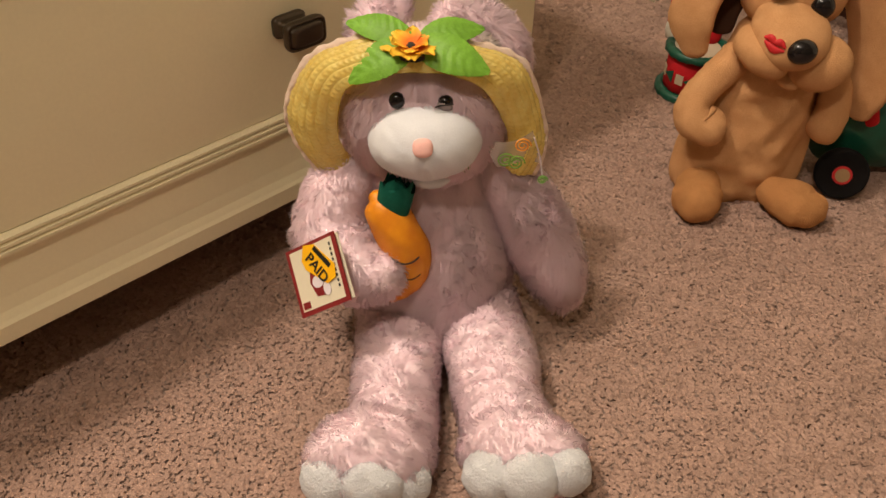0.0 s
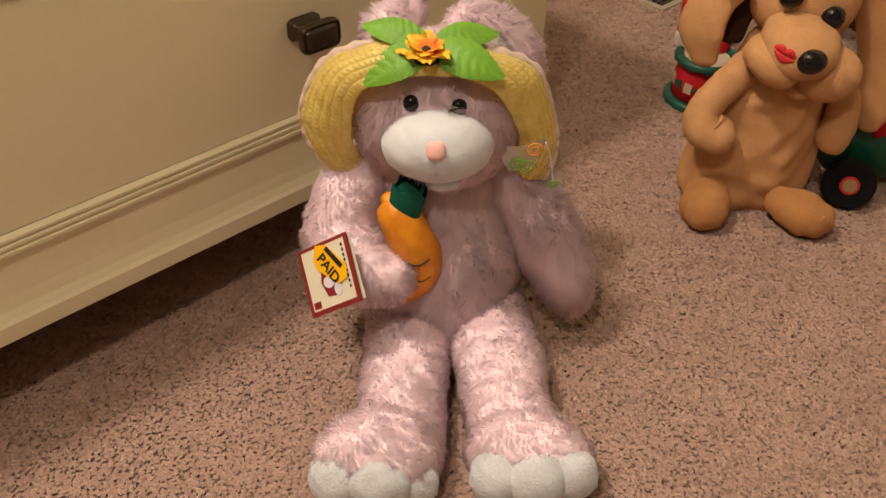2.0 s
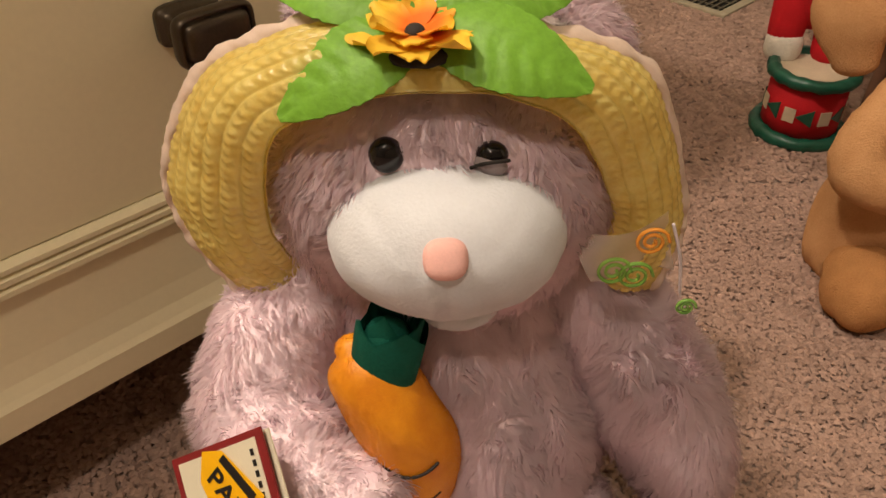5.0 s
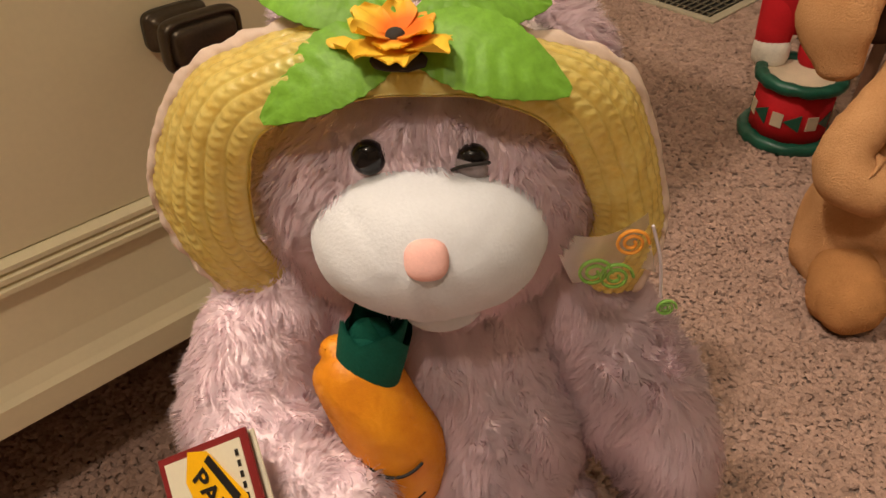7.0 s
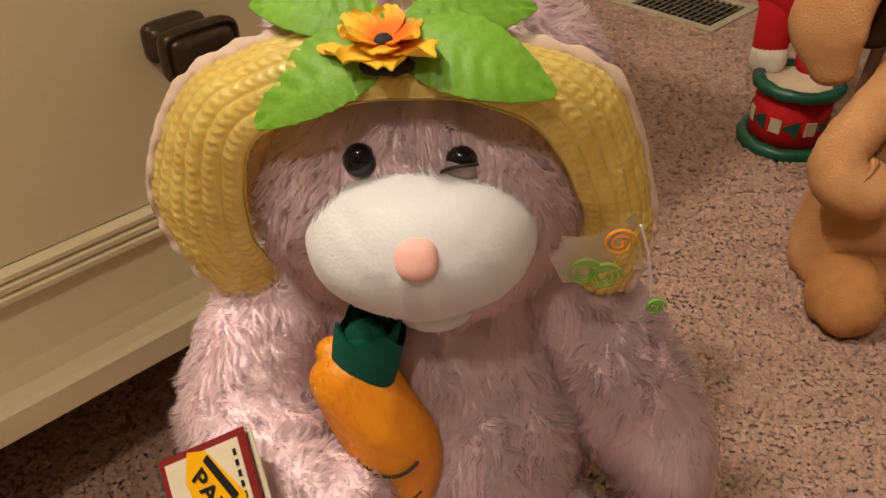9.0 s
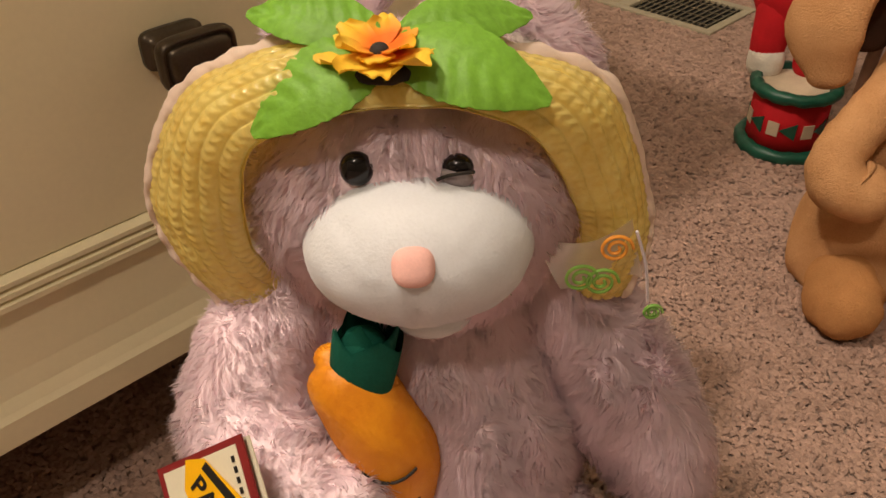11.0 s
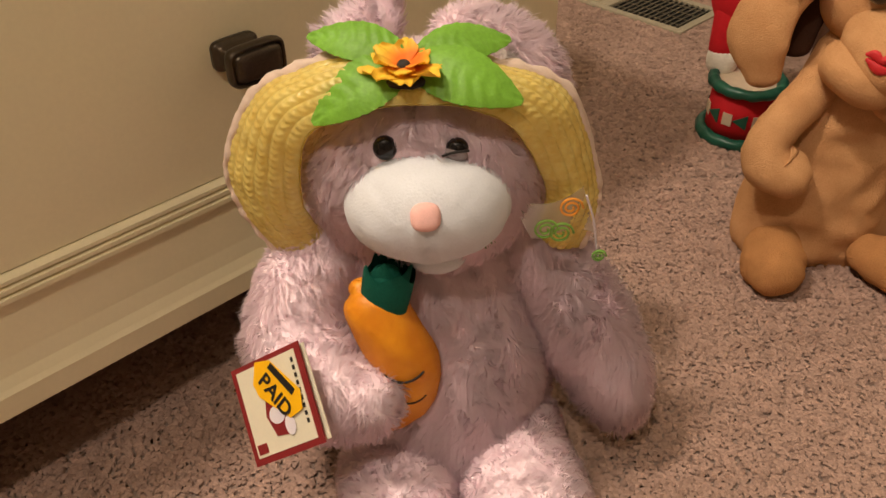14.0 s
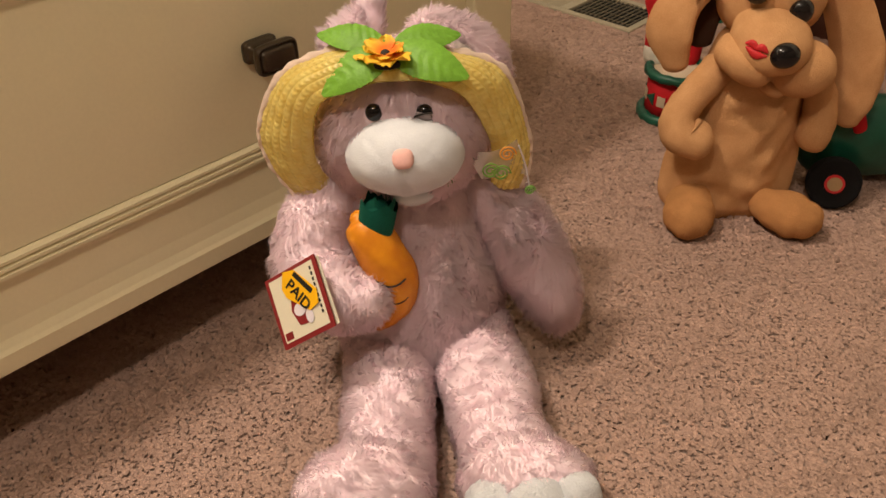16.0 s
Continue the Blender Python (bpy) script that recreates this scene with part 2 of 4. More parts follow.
def tube(points, rows=28, cols=26, side=(1, 0, 0), lump=0.0, lump_size=0.05, seed=0):
    """A soft limb: rows of x, y, z, half width, half depth, closed round at both ends."""
    S = spline(points, rows)
    C, R = S[:, :3], np.maximum(S[:, 3:5], 0.0008)
    tan = unit(np.gradient(C, axis=0))
    A = unit(np.asarray(side, float) - (tan @ np.asarray(side, float))[:, None] * tan)
    B = np.cross(tan, A)
    ends = [(math.sin(radians(q)), -math.cos(radians(q))) for q in (2, 14, 28, 42, 56, 72)]
    rings = []
    for f, off in ends:
        rings.append((C[0] + tan[0] * off * R[0].mean() * 0.9, A[0], B[0], R[0] * max(f, 0.01)))
    for k in range(rows):
        rings.append((C[k], A[k], B[k], R[k]))
    for f, off in reversed(ends):
        rings.append((C[-1] - tan[-1] * off * R[-1].mean() * 0.9, A[-1], B[-1], R[-1] * max(f, 0.01)))
    th = np.linspace(0, 2 * math.pi, cols, endpoint=False)
    V = np.concatenate([c + np.outer(np.cos(th) * r[0], a) + np.outer(np.sin(th) * r[1], b) for c, a, b, r in rings])
    T = grid_tris(len(rings), cols)
    last = (len(rings) - 1) * cols
    j = np.arange(cols)
    first_cap = np.stack([np.full(cols, len(V)), (j + 1) % cols, j], -1)
    last_cap = np.stack([np.full(cols, len(V) + 1), last + j, last + (j + 1) % cols], -1)
    V = np.concatenate([V, V[:cols].mean(0)[None], V[last:].mean(0)[None]])
    T = np.concatenate([T, first_cap, last_cap])
    if lump:
        V = V + v_normals(V, T) * (wob(V, lump_size, seed) * lump)[:, None]
    return V, T


def blob(centre, radii, turn=(0, 0, 0), rows=26, cols=32, lump=0.0, lump_size=0.05, seed=0, power=1.0):
    """An ellipsoid with soft lumps."""
    ph = np.linspace(0.003, math.pi - 0.003, rows)
    th = np.linspace(0, 2 * math.pi, cols, endpoint=False)
    P, Q = np.meshgrid(ph, th, indexing="ij")
    V = np.stack([np.sin(P) * np.cos(Q), np.sin(P) * np.sin(Q), -np.cos(P)], -1).reshape(-1, 3)
    if power != 1.0:
        V = np.sign(V) * np.abs(V) ** power
    V = V * np.asarray(radii)
    M = np.array(Euler([radians(a) for a in turn]).to_matrix())
    V = V @ M.T + np.asarray(centre)
    T = grid_tris(rows, cols)
    if lump:
        V = V + v_normals(V, T) * (wob(V, lump_size, seed) * lump)[:, None]
    return V, T


def crease(shape, lines):
    """Presses soft folds into a surface along short lines: ends, depth, width."""
    V, T = shape
    N = v_normals(V, T)
    push = np.zeros(len(V))
    for p, q, depth, width in lines:
        p, q = np.array(p, float), np.array(q, float)
        t = np.clip(((V - p) @ (q - p)) / ((q - p) @ (q - p)), 0, 1)
        d = np.linalg.norm(V - p - t[:, None] * (q - p), axis=1)
        push += depth * np.exp(-(d / width) ** 2) - 0.5 * depth * np.exp(-((d - 2.2 * width) / width) ** 2)
    return V - N * push[:, None], T


def fuse(*shapes):
    V, T, k = [], [], 0
    for v, t in shapes:
        V.append(v), T.append(t + k)
        k += len(v)
    return np.concatenate(V), np.concatenate(T)


def fur(V, T, density, length, width, comb=(0, -0.2, -1), lie=0.7, mess=0.5, clump=0.016, keep=None, seed=0, lock=0.0, gather=0.75):
    """Hairs as slim tapered blades that grow from a surface; returns vertices, triangles and soft normals."""
    e1, e2 = V[T[:, 1]] - V[T[:, 0]], V[T[:, 2]] - V[T[:, 0]]
    area = np.linalg.norm(np.cross(e1, e2), axis=1) / 2
    count = int(area.sum() * density)
    pick = RNG.choice(len(T), count, p=area / area.sum())
    a, b = RNG.random(count), RNG.random(count)
    over = a + b > 1
    a[over], b[over] = 1 - a[over], 1 - b[over]
    P = V[T[pick, 0]] + e1[pick] * a[:, None] + e2[pick] * b[:, None]
    VN = v_normals(V, T)
    N = unit(VN[T[pick, 0]] * (1 - a - b)[:, None] + VN[T[pick, 1]] * a[:, None] + VN[T[pick, 2]] * b[:, None])
    ok = P[:, 2] > 0.002
    if keep is not None:
        ok &= keep(P)
    P, N = P[ok], N[ok]
    count = len(P)
    C = np.asarray(comb, float)
    C = C[None] - (N @ C)[:, None] * N
    swirl = np.stack([wob(P, clump, seed + k) + 0.6 * wob(P, clump * 3, seed + k + 3) for k in range(3)], -1)
    swirl -= (swirl * N).sum(1, keepdims=True) * N
    D = unit(N + C * lie + swirl * mess + RNG.normal(size=(count, 3)) * 0.16)
    L = length * RNG.uniform(0.65, 1.15, count) * (1 + 0.25 * wob(P, clump * 2, seed + 5))
    D2 = unit(D + C * lie * 0.7 + swirl * mess * 0.7)
    S = unit(np.cross(N, D) + RNG.normal(size=(count, 3)) * 0.5)
    S = unit(S - (S * D).sum(1, keepdims=True) * D)
    S *= np.sign((np.cross(S, D) * N).sum(1, keepdims=True))
    S *= (width * RNG.uniform(0.7, 1.3, count))[:, None] / 2
    mid = P + D * (L * 0.5)[:, None]
    tip = mid + D2 * (L * 0.5)[:, None]
    if lock:
        cell = np.floor((P + 0.5 * lock * swirl) / lock).astype(np.int64)
        _, which = np.unique(cell @ np.array((1, 4001, 16008001)), return_inverse=True)
        which = which.ravel()
        size = np.bincount(which)
        mean = np.stack([np.bincount(which, tip[:, k]) / size for k in range(3)], -1)
        pull = RNG.uniform(0.35, 1.0, len(size))[which] * gather
        shift = (mean[which] - tip) * pull[:, None]
        shift *= np.minimum(1.0, 0.6 * length / np.maximum(np.linalg.norm(shift, axis=1), 1e-6))[:, None]
        shift -= np.minimum((shift * N).sum(1), 0.0)[:, None] * N
        tall = ((tip + shift - P) * N).sum(1)
        shift += np.maximum(0.22 * length - tall, 0.0)[:, None] * N
        mid, tip = mid + shift * 0.35, tip + shift
        tip = tip + D2 * (length * 0.18 * np.clip(RNG.normal(size=len(size)), -0.6, 1.2)[which])[:, None]
        S *= np.sign((np.cross(S, unit(tip - P)) * N).sum(1, keepdims=True))
    base = P - N * 0.0006
    X = np.stack([base - S, base + S, mid - S * 0.8, mid + S * 0.8, tip], 1).reshape(-1, 3)
    k = np.arange(count)[:, None] * 5
    tri = np.stack([np.concatenate([k, k + 1, k + 3], 1), np.concatenate([k, k + 3, k + 2], 1), np.concatenate([k + 2, k + 3, k + 4], 1)], 1).reshape(-1, 3)
    soft = unit(N * 0.95 + D2 * 0.12)
    return X, tri, np.repeat(soft, 5, axis=0)


def part(name, shape, material, parent, label="", hairs=None):
    """One mesh object under a thing or a part, from arrays or a bmesh."""
    if isinstance(shape, tuple):
        V, T = shape
        N = v_normals(V, T)
        if hairs:
            X, tri, soft = fur(V, T, **hairs)
            T = np.concatenate([T, tri + len(V)])
            V, N = np.concatenate([V, X]), np.concatenate([N, soft])
            skin = PINK_SKIN if material is PINK else material
            groups = np.concatenate([np.zeros(len(T) - len(tri), int), np.ones(len(tri), int)])
            me = np_mesh(name, V, T, N, groups, (skin, material))
        else:
            me = np_mesh(name, V, T, mats=(material,))
    else:
        me = bpy.data.meshes.new(name)
        shape.normal_update()
        shape.to_mesh(me)
        shape.free()
        me.materials.append(material)
    ob = new(name, me)
    ob.parent = parent
    ob.matrix_parent_inverse = BASES.get(parent.name, Matrix())
    if label:
        tagged(ob, label)
    return ob


def box_bm(lo, hi, bevel=0.0, segments=2):
    bm = bmesh.new()
    bmesh.ops.create_cube(bm, size=1)
    for v in bm.verts:
        v.co = Vector([(lo[i] + hi[i]) / 2 + v.co[i] * (hi[i] - lo[i]) for i in range(3)])
    if bevel:
        bmesh.ops.bevel(bm, geom=bm.edges[:], offset=bevel, segments=segments, affect="EDGES", profile=0.5)
    return bm


def cyl_bm(radius, lo, hi, seg=48, bevel=0.0, top=None):
    bm = bmesh.new()
    bmesh.ops.create_cone(bm, cap_ends=True, segments=seg, radius1=radius, radius2=top or radius, depth=hi - lo)
    for v in bm.verts:
        v.co.z += (lo + hi) / 2
    if bevel:
        rim = [e for e in bm.edges if len(e.link_faces) == 2 and e.calc_face_angle() > 0.6]
        bmesh.ops.bevel(bm, geom=rim, offset=bevel, segments=3, affect="EDGES", profile=0.5)
    for f in bm.faces:
        f.smooth = len(f.verts) == 4
    return bm


def profile_bm(points, lo, hi):
    """A moulding: a section of (y, z) points run along x."""
    bm = bmesh.new()
    a = [bm.verts.new((lo, y, z)) for y, z in points]
    b = [bm.verts.new((hi, y, z)) for y, z in points]
    k = len(points)
    for i in range(k):
        bm.faces.new((a[i], a[(i + 1) % k], b[(i + 1) % k], b[i]))
    bm.faces.new(a[::-1])
    bm.faces.new(b)
    bmesh.ops.recalc_face_normals(bm, faces=bm.faces[:])
    return bm


BASES = {}


def around(base, shift, rx, ry, rz, size):
    """A small move, turn and resize about a base point."""
    return Matrix.Translation(Vector(base) + Vector(shift)) @ pose(0, 0, 0, rx, ry, rz) @ Matrix.Scale(size, 4) @ Matrix.Translation(-Vector(base))


RABBIT_AT = around((0.013, 0.585, 0), (0.0023, 0.0177, -0.001), 3.0, -1.77, -1.4, 0.9665)
TORSO_AT = around((0.013, 0.60, 0.18), (-0.0110, 0.0250, -0.0160), 3.0, -1.6, 0.0, 0.9665)
HEAD_AT = around((0.013, 0.62, 0.26), (-0.0129, 0.0326, -0.0329), 1.49, -3.17, -3.35, 1.02)
DOG_AT = around((0.45, 0.90, 0), (0.0089, 0.0052, 0.002), 1.83, -1.39, -0.56, 0.993)
DRUM_AT = around((0.44, 1.13, 0), (0.021, 0.046, 0.0), 1.5, 0.5, -5.0, 0.99)


def thing(name, label, category, base=(0, 0, 0), room=False, group="", kind="", at=None):
    """A thing's Empty at its base; its parts are given in world (or room) coordinates, or in those of the matrix at."""
    ob = new(name)
    ob.empty_display_size = 0.02
    ob.matrix_world = (ROOM if room else at or Matrix()) @ Matrix.Translation(base)
    BASES[ob.name] = Matrix.Translation(base).inverted()
    return tagged(ob, label, category, group, kind)


ROOM = pose(0, 0, 0, 0, 0, 41.8)  # the room's axes: x along the dresser, y into it

# ---- structure ----


def setting(name, bm, material, label, room=True):
    me = bpy.data.meshes.new(name)
    bm.normal_update()
    bm.to_mesh(me)
    bm.free()
    me.materials.append(material)
    ob = new(name, me)
    if room:
        ob.matrix_world = ROOM
    return tagged(ob, label, name.split("_")[0], kind="structure")


U_WALL = 1.645
floor = setting("floor", box_bm((-2.6, -2.2, -0.06), (U_WALL + 0.1, 2.4, 0.0010)), BACKING, "taupe cut-pile carpet over the whole bedroom floor")
setting("wall_east", box_bm((U_WALL, -2.2, 0.0), (U_WALL + 0.1, 2.4, 2.4)), WALL, "plain off-white painted bedroom wall")
setting("wall_west", box_bm((-2.7, -2.2, 0.0), (-2.6, 2.4, 2.4)), WALL_UNSEEN, "unseen bedroom wall, darkened to cut bounced light")
setting("wall_north", box_bm((-2.6, 1.56, 0.0), (U_WALL, 1.66, 2.4)), WALL, "plain off-white painted bedroom wall")
setting("wall_south", box_bm((-2.6, -2.3, 0.0), (U_WALL, -2.2, 2.4)), WALL_UNSEEN, "unseen bedroom wall, darkened to cut bounced light")
setting("ceiling", box_bm((-2.7, -2.3, 2.4), (U_WALL + 0.1, 2.5, 2.5)), CEIL, "unseen ceiling, toned down to cut bounced light")
# skirting on the east wall, built along x and turned to run along the wall
bm = profile_bm([(0, 0), (-0.014, 0), (-0.014, 0.070), (-0.019, 0.074), (-0.019, 0.081), (-0.012, 0.085), (-0.010, 0.096), (-0.005, 0.103), (0, 0.103)], -2.4, 2.2)
bm.transform(pose(U_WALL - 0.001, 0, 0, 0, 0, -90))
setting("baseboard", bm, WHITE_TRIM, "white painted baseboard with a moulded cap")

# ---- dresser ----
FRONT, RIGHT = 0.665, 0.800
dresser = thing("dresser", "low cream painted wooden chest with a panelled drawer", "dresser", (0.0, FRONT + 0.22, 0), room=True)
LEFT_END = -0.85
part("carcass", box_bm((LEFT_END + 0.004, FRONT + 0.016, 0.115), (RIGHT - 0.004, FRONT + 0.44, 0.528), 0.002), CREAM, dresser)
part("top", box_bm((LEFT_END - 0.02, FRONT - 0.024, 0.5285), (RIGHT + 0.02, FRONT + 0.45, 0.555), 0.006), CREAM, dresser)
part("base_rail", profile_bm([(FRONT + 0.03, 0.109), (FRONT - 0.010, 0.109), (FRONT - 0.013, 0.112), (FRONT - 0.013, 0.132), (FRONT - 0.010, 0.136), (FRONT - 0.006, 0.144), (FRONT - 0.003, 0.158), (FRONT - 0.001, 0.178), (FRONT + 0.001, 0.2005), (FRONT + 0.03, 0.201)], LEFT_END, RIGHT - 0.078), CREAM, dresser)
part("bead", profile_bm([(FRONT + 0.02, 0.2015), (FRONT + 0.000, 0.2015), (FRONT - 0.005, 0.2040), (FRONT - 0.005, 0.2075), (FRONT - 0.001, 0.2092), (FRONT - 0.004, 0.2110), (FRONT - 0.004, 0.2145), (FRONT - 0.000, 0.2162), (FRONT - 0.003, 0.2180), (FRONT - 0.003, 0.2212), (FRONT + 0.003, 0.2240), (FRONT + 0.02, 0.2240)], LEFT_END, RIGHT - 0.127), CREAM, dresser)
part("back_panel", box_bm((LEFT_END + 0.075, FRONT + 0.42, 0.0), (RIGHT - 0.080, FRONT + 0.435, 0.1145), 0.001), CREAM, dresser)
part("corner_post", box_bm((RIGHT - 0.077, FRONT - 0.008, 0.0), (RIGHT, FRONT + 0.075, 0.528), 0.004), CREAM, dresser)
part("corner_post", box_bm((RIGHT - 0.077, FRONT + 0.36, 0.0), (RIGHT, FRONT + 0.44, 0.1145), 0.004), CREAM, dresser)
part("corner_post", box_bm((LEFT_END, FRONT - 0.008, 0.0), (LEFT_END + 0.07, FRONT + 0.06, 0.528), 0.004), CREAM, dresser)
part("corner_post", box_bm((LEFT_END, FRONT + 0.36, 0.0), (LEFT_END + 0.07, FRONT + 0.44, 0.1145), 0.004), CREAM, dresser)
part("stile", box_bm((RIGHT - 0.1265, FRONT + 0.006, 0.2015), (RIGHT - 0.0775, FRONT + 0.03, 0.528), 0.003), CREAM, dresser)


def drawer(z0, z1, frame_w):
    """A drawer front: a flat panel set back in a bevelled frame."""
    x0, x1 = LEFT_END + 0.075, RIGHT - 0.128
    d = part("drawer", box_bm((x0, FRONT + 0.003, z0), (x1, FRONT + 0.026, z1), 0.001), CREAM, dresser)
    rail = [(FRONT + 0.012, 0.0), (FRONT + 0.006, 0.001), (FRONT + 0.005, 0.005), (FRONT + 0.002, 0.006), (FRONT + 0.001, 0.010), (FRONT - 0.002, 0.0135), (FRONT - 0.004, 0.040), (FRONT - 0.002, 0.042), (FRONT - 0.002, frame_w - 0.001), (FRONT - 0.001, frame_w), (FRONT + 0.012, frame_w)]
    part("frame_rail", profile_bm([(y, z1 - frame_w + z) for y, z in rail], x0, x1), CREAM, d)
    lip = profile_bm([(FRONT + 0.012, 0), (FRONT + 0.006, 0.001), (FRONT + 0.004, 0.005), (FRONT + 0.001, 0.008), (FRONT + 0.001, 0.012), (FRONT + 0.012, 0.012)], 0, z1 - z0 - frame_w - 0.002)
    lip.transform(pose(x1 - 0.012, 0, z1 - frame_w - 0.001, 0, 90, 0))
    part("frame_edge", lip, CREAM, d)
    return d


lower = drawer(0.2245, 0.4860, 0.054)
part("drawer_rail", profile_bm([(FRONT + 0.03, 0.4867), (FRONT + 0.001, 0.4867), (FRONT - 0.002, 0.4890), (FRONT - 0.003, 0.4955), (FRONT + 0.001, 0.4985), (FRONT + 0.006, 0.5020), (FRONT + 0.010, 0.5075), (FRONT + 0.010, 0.5170), (FRONT + 0.002, 0.5235), (FRONT - 0.006, 0.5280), (FRONT + 0.03, 0.5280)], LEFT_END + 0.071, RIGHT - 0.127), CREAM, dresser)


def soft_rings(u, z, rings, seg=56, power=0.40):
    """Rounded-rectangle rings of half width, half height and depth, skinned and capped."""
    bm = bmesh.new()
    loops = []
    for a, b, y in rings:
        ring = []
        for i in range(seg):
            th = 2 * math.pi * i / seg
            c, k = math.cos(th), math.sin(th)
            ring.append(bm.verts.new((u + a * math.copysign(abs(c) ** power, c), FRONT - 0.0065 + y, z + b * math.copysign(abs(k) ** power, k))))
        loops.append(ring)
    for p, q in zip(loops, loops[1:]):
        for i in range(seg):
            bm.faces.new((p[i], p[(i + 1) % seg], q[(i + 1) % seg], q[i]))
    bm.faces.new(loops[0][::-1])
    bm.faces.new(loops[-1])
    bmesh.ops.recalc_face_normals(bm, faces=bm.faces[:])
    for f in bm.faces:
        f.smooth = len(f.verts) == 4
    return bm


def knob(u, z):
    """A bronze knob: a flared back plate, a neck, and a rimmed pillow face."""
    k = part("knob", soft_rings(u, z, [(0.0205, 0.0125, 0.0095), (0.0207, 0.0127, 0.0050), (0.0200, 0.0120, 0.0035), (0.0180, 0.0102, 0.0030), (0.0165, 0.0090, -0.0010), (0.0160, 0.0086, -0.0120)]), BRONZE, lower, "dark bronze rectangular knob")
    face = [(0.0155, 0.0086, -0.0080), (0.0185, 0.0112, -0.0120), (0.0218, 0.0142, -0.0160), (0.0226, 0.0150, -0.0200), (0.0224, 0.0148, -0.0240), (0.0214, 0.0138, -0.0260), (0.0204, 0.0128, -0.0260), (0.0196, 0.0120, -0.0234), (0.0190, 0.0114, -0.0230), (0.0184, 0.0108, -0.0258), (0.0170, 0.0096, -0.0276), (0.0130, 0.0068, -0.0288), (0.0060, 0.0030, -0.0292)]
    part("knob_face", soft_rings(u + 0.001, z - 0.0005, [(a * 1.13, b * 1.10, y) for a, b, y in face]), BRONZE, k)


knob(0.396, 0.3287)

# ---- plush rabbit ----
rabbit = thing("plush_rabbit", "fluffy pale pink plush rabbit with white muzzle, sitting on the carpet", "plush toy", (0.013, 0.585, 0), at=RABBIT_AT)
FUR = dict(density=760000, length=0.0105, width=0.00072, lie=0.95, mess=0.95, clump=0.014, lock=0.0048, gather=0.8)
HEAD = np.array((0.0145, 0.618, 0.324))
MUZ = np.array((0.017, 0.567, 0.3225))


def off_face(P):
    q = (P - MUZ) / np.array((0.052, 0.050, 0.036))
    ok = (q ** 2).sum(1) > 1.0
    for eye in ((-0.006, 0.560, 0.369), (0.038, 0.559, 0.367)):
        ok &= np.linalg.norm(P - np.array(eye), axis=1) > 0.0078
    return ok


torso = part("body", tube([(0.013, 0.588, 0.012, 0.074, 0.066), (0.013, 0.592, 0.055, 0.090, 0.078), (0.013, 0.606, 0.12, 0.091, 0.076), (0.013, 0.622, 0.18, 0.080, 0.066), (0.013, 0.634, 0.235, 0.066, 0.056), (0.013, 0.64, 0.28, 0.045, 0.045)], 30, 40, lump=0.003), PINK, rabbit, hairs=FUR)
head = part("head", blob(HEAD, (0.086, 0.074, 0.080), (20, 0, 0), 30, 40, lump=0.003), PINK, rabbit, hairs=dict(FUR, keep=off_face, length=0.0095))
part("muzzle", fuse(crease(blob(MUZ, (0.0545, 0.054, 0.0385), (-28, 0, 0), 60, 84, lump=0.0008, lump_size=0.028, power=0.95), [((0.018, 0.514, 0.335), (0.018, 0.530, 0.290), 0.0020, 0.0032), ((0.000, 0.520, 0.345), (-0.020, 0.545, 0.362), 0.0006, 0.0025), ((0.036, 0.520, 0.345), (0.056, 0.545, 0.358), 0.0002, 0.0025)]), blob((0.020, 0.566, 0.279), (0.021, 0.024, 0.012), (-20, 0, 0), 14, 20)), WHITE_FUR, head, "white short-pile muzzle")
part("nose", blob((0.018, 0.5190, 0.3455), (0.0092, 0.0058, 0.0088), (-28, 0, 0), 20, 28, power=0.78), NOSE_PINK, head, "small pink velour nose")
part("eye", blob((-0.006, 0.5590, 0.3700), (0.0076, 0.0065, 0.0082), (0, 0, 0), 18, 24), BLACK_GLOSS, head, "glossy black plastic eye")
part("eye", blob((0.0380, 0.5585, 0.3680), (0.0072, 0.0060, 0.0064), (0, 0, 0), 18, 24), BLACK_GLOSS, head, "half-closed winking black eye")
part("eyelid", blob((0.0375, 0.5550, 0.3655), (0.0074, 0.0045, 0.0044), (0, 18, 0), 16, 20), LID, head, "grey drooping eyelid")
part("eyelash", tube([(0.0285, 0.5530, 0.3655, 0.0004, 0.0004), (0.0330, 0.5505, 0.3688, 0.0008, 0.0007), (0.0385, 0.5498, 0.3702, 0.0008, 0.0007), (0.0450, 0.5525, 0.3690, 0.0004, 0.0004)], 16, 8), BLACK_THREAD, head, "black stitched lash line")
part("ear", tube([(-0.034, 0.650, 0.366, 0.022, 0.012), (-0.034, 0.676, 0.384, 0.024, 0.012), (-0.018, 0.692, 0.396, 0.020, 0.011), (-0.013, 0.700, 0.410, 0.015, 0.010)], 18, 22, lump=0.002), PINK, head, hairs=dict(FUR, length=0.011, comb=(0, 0.2, 1), lie=0.5))
part("ear", tube([(0.030, 0.655, 0.368, 0.020, 0.014), (0.048, 0.688, 0.380, 0.024, 0.016), (0.080, 0.696, 0.366, 0.026, 0.016), (0.102, 0.686, 0.338, 0.026, 0.015), (0.108, 0.675, 0.305, 0.020, 0.012)], 22, 22, side=(0, 0.7, 0.7), lump=0.002), PINK, head, hairs=dict(FUR, length=0.009, comb=(0.5, 0, -0.6)))
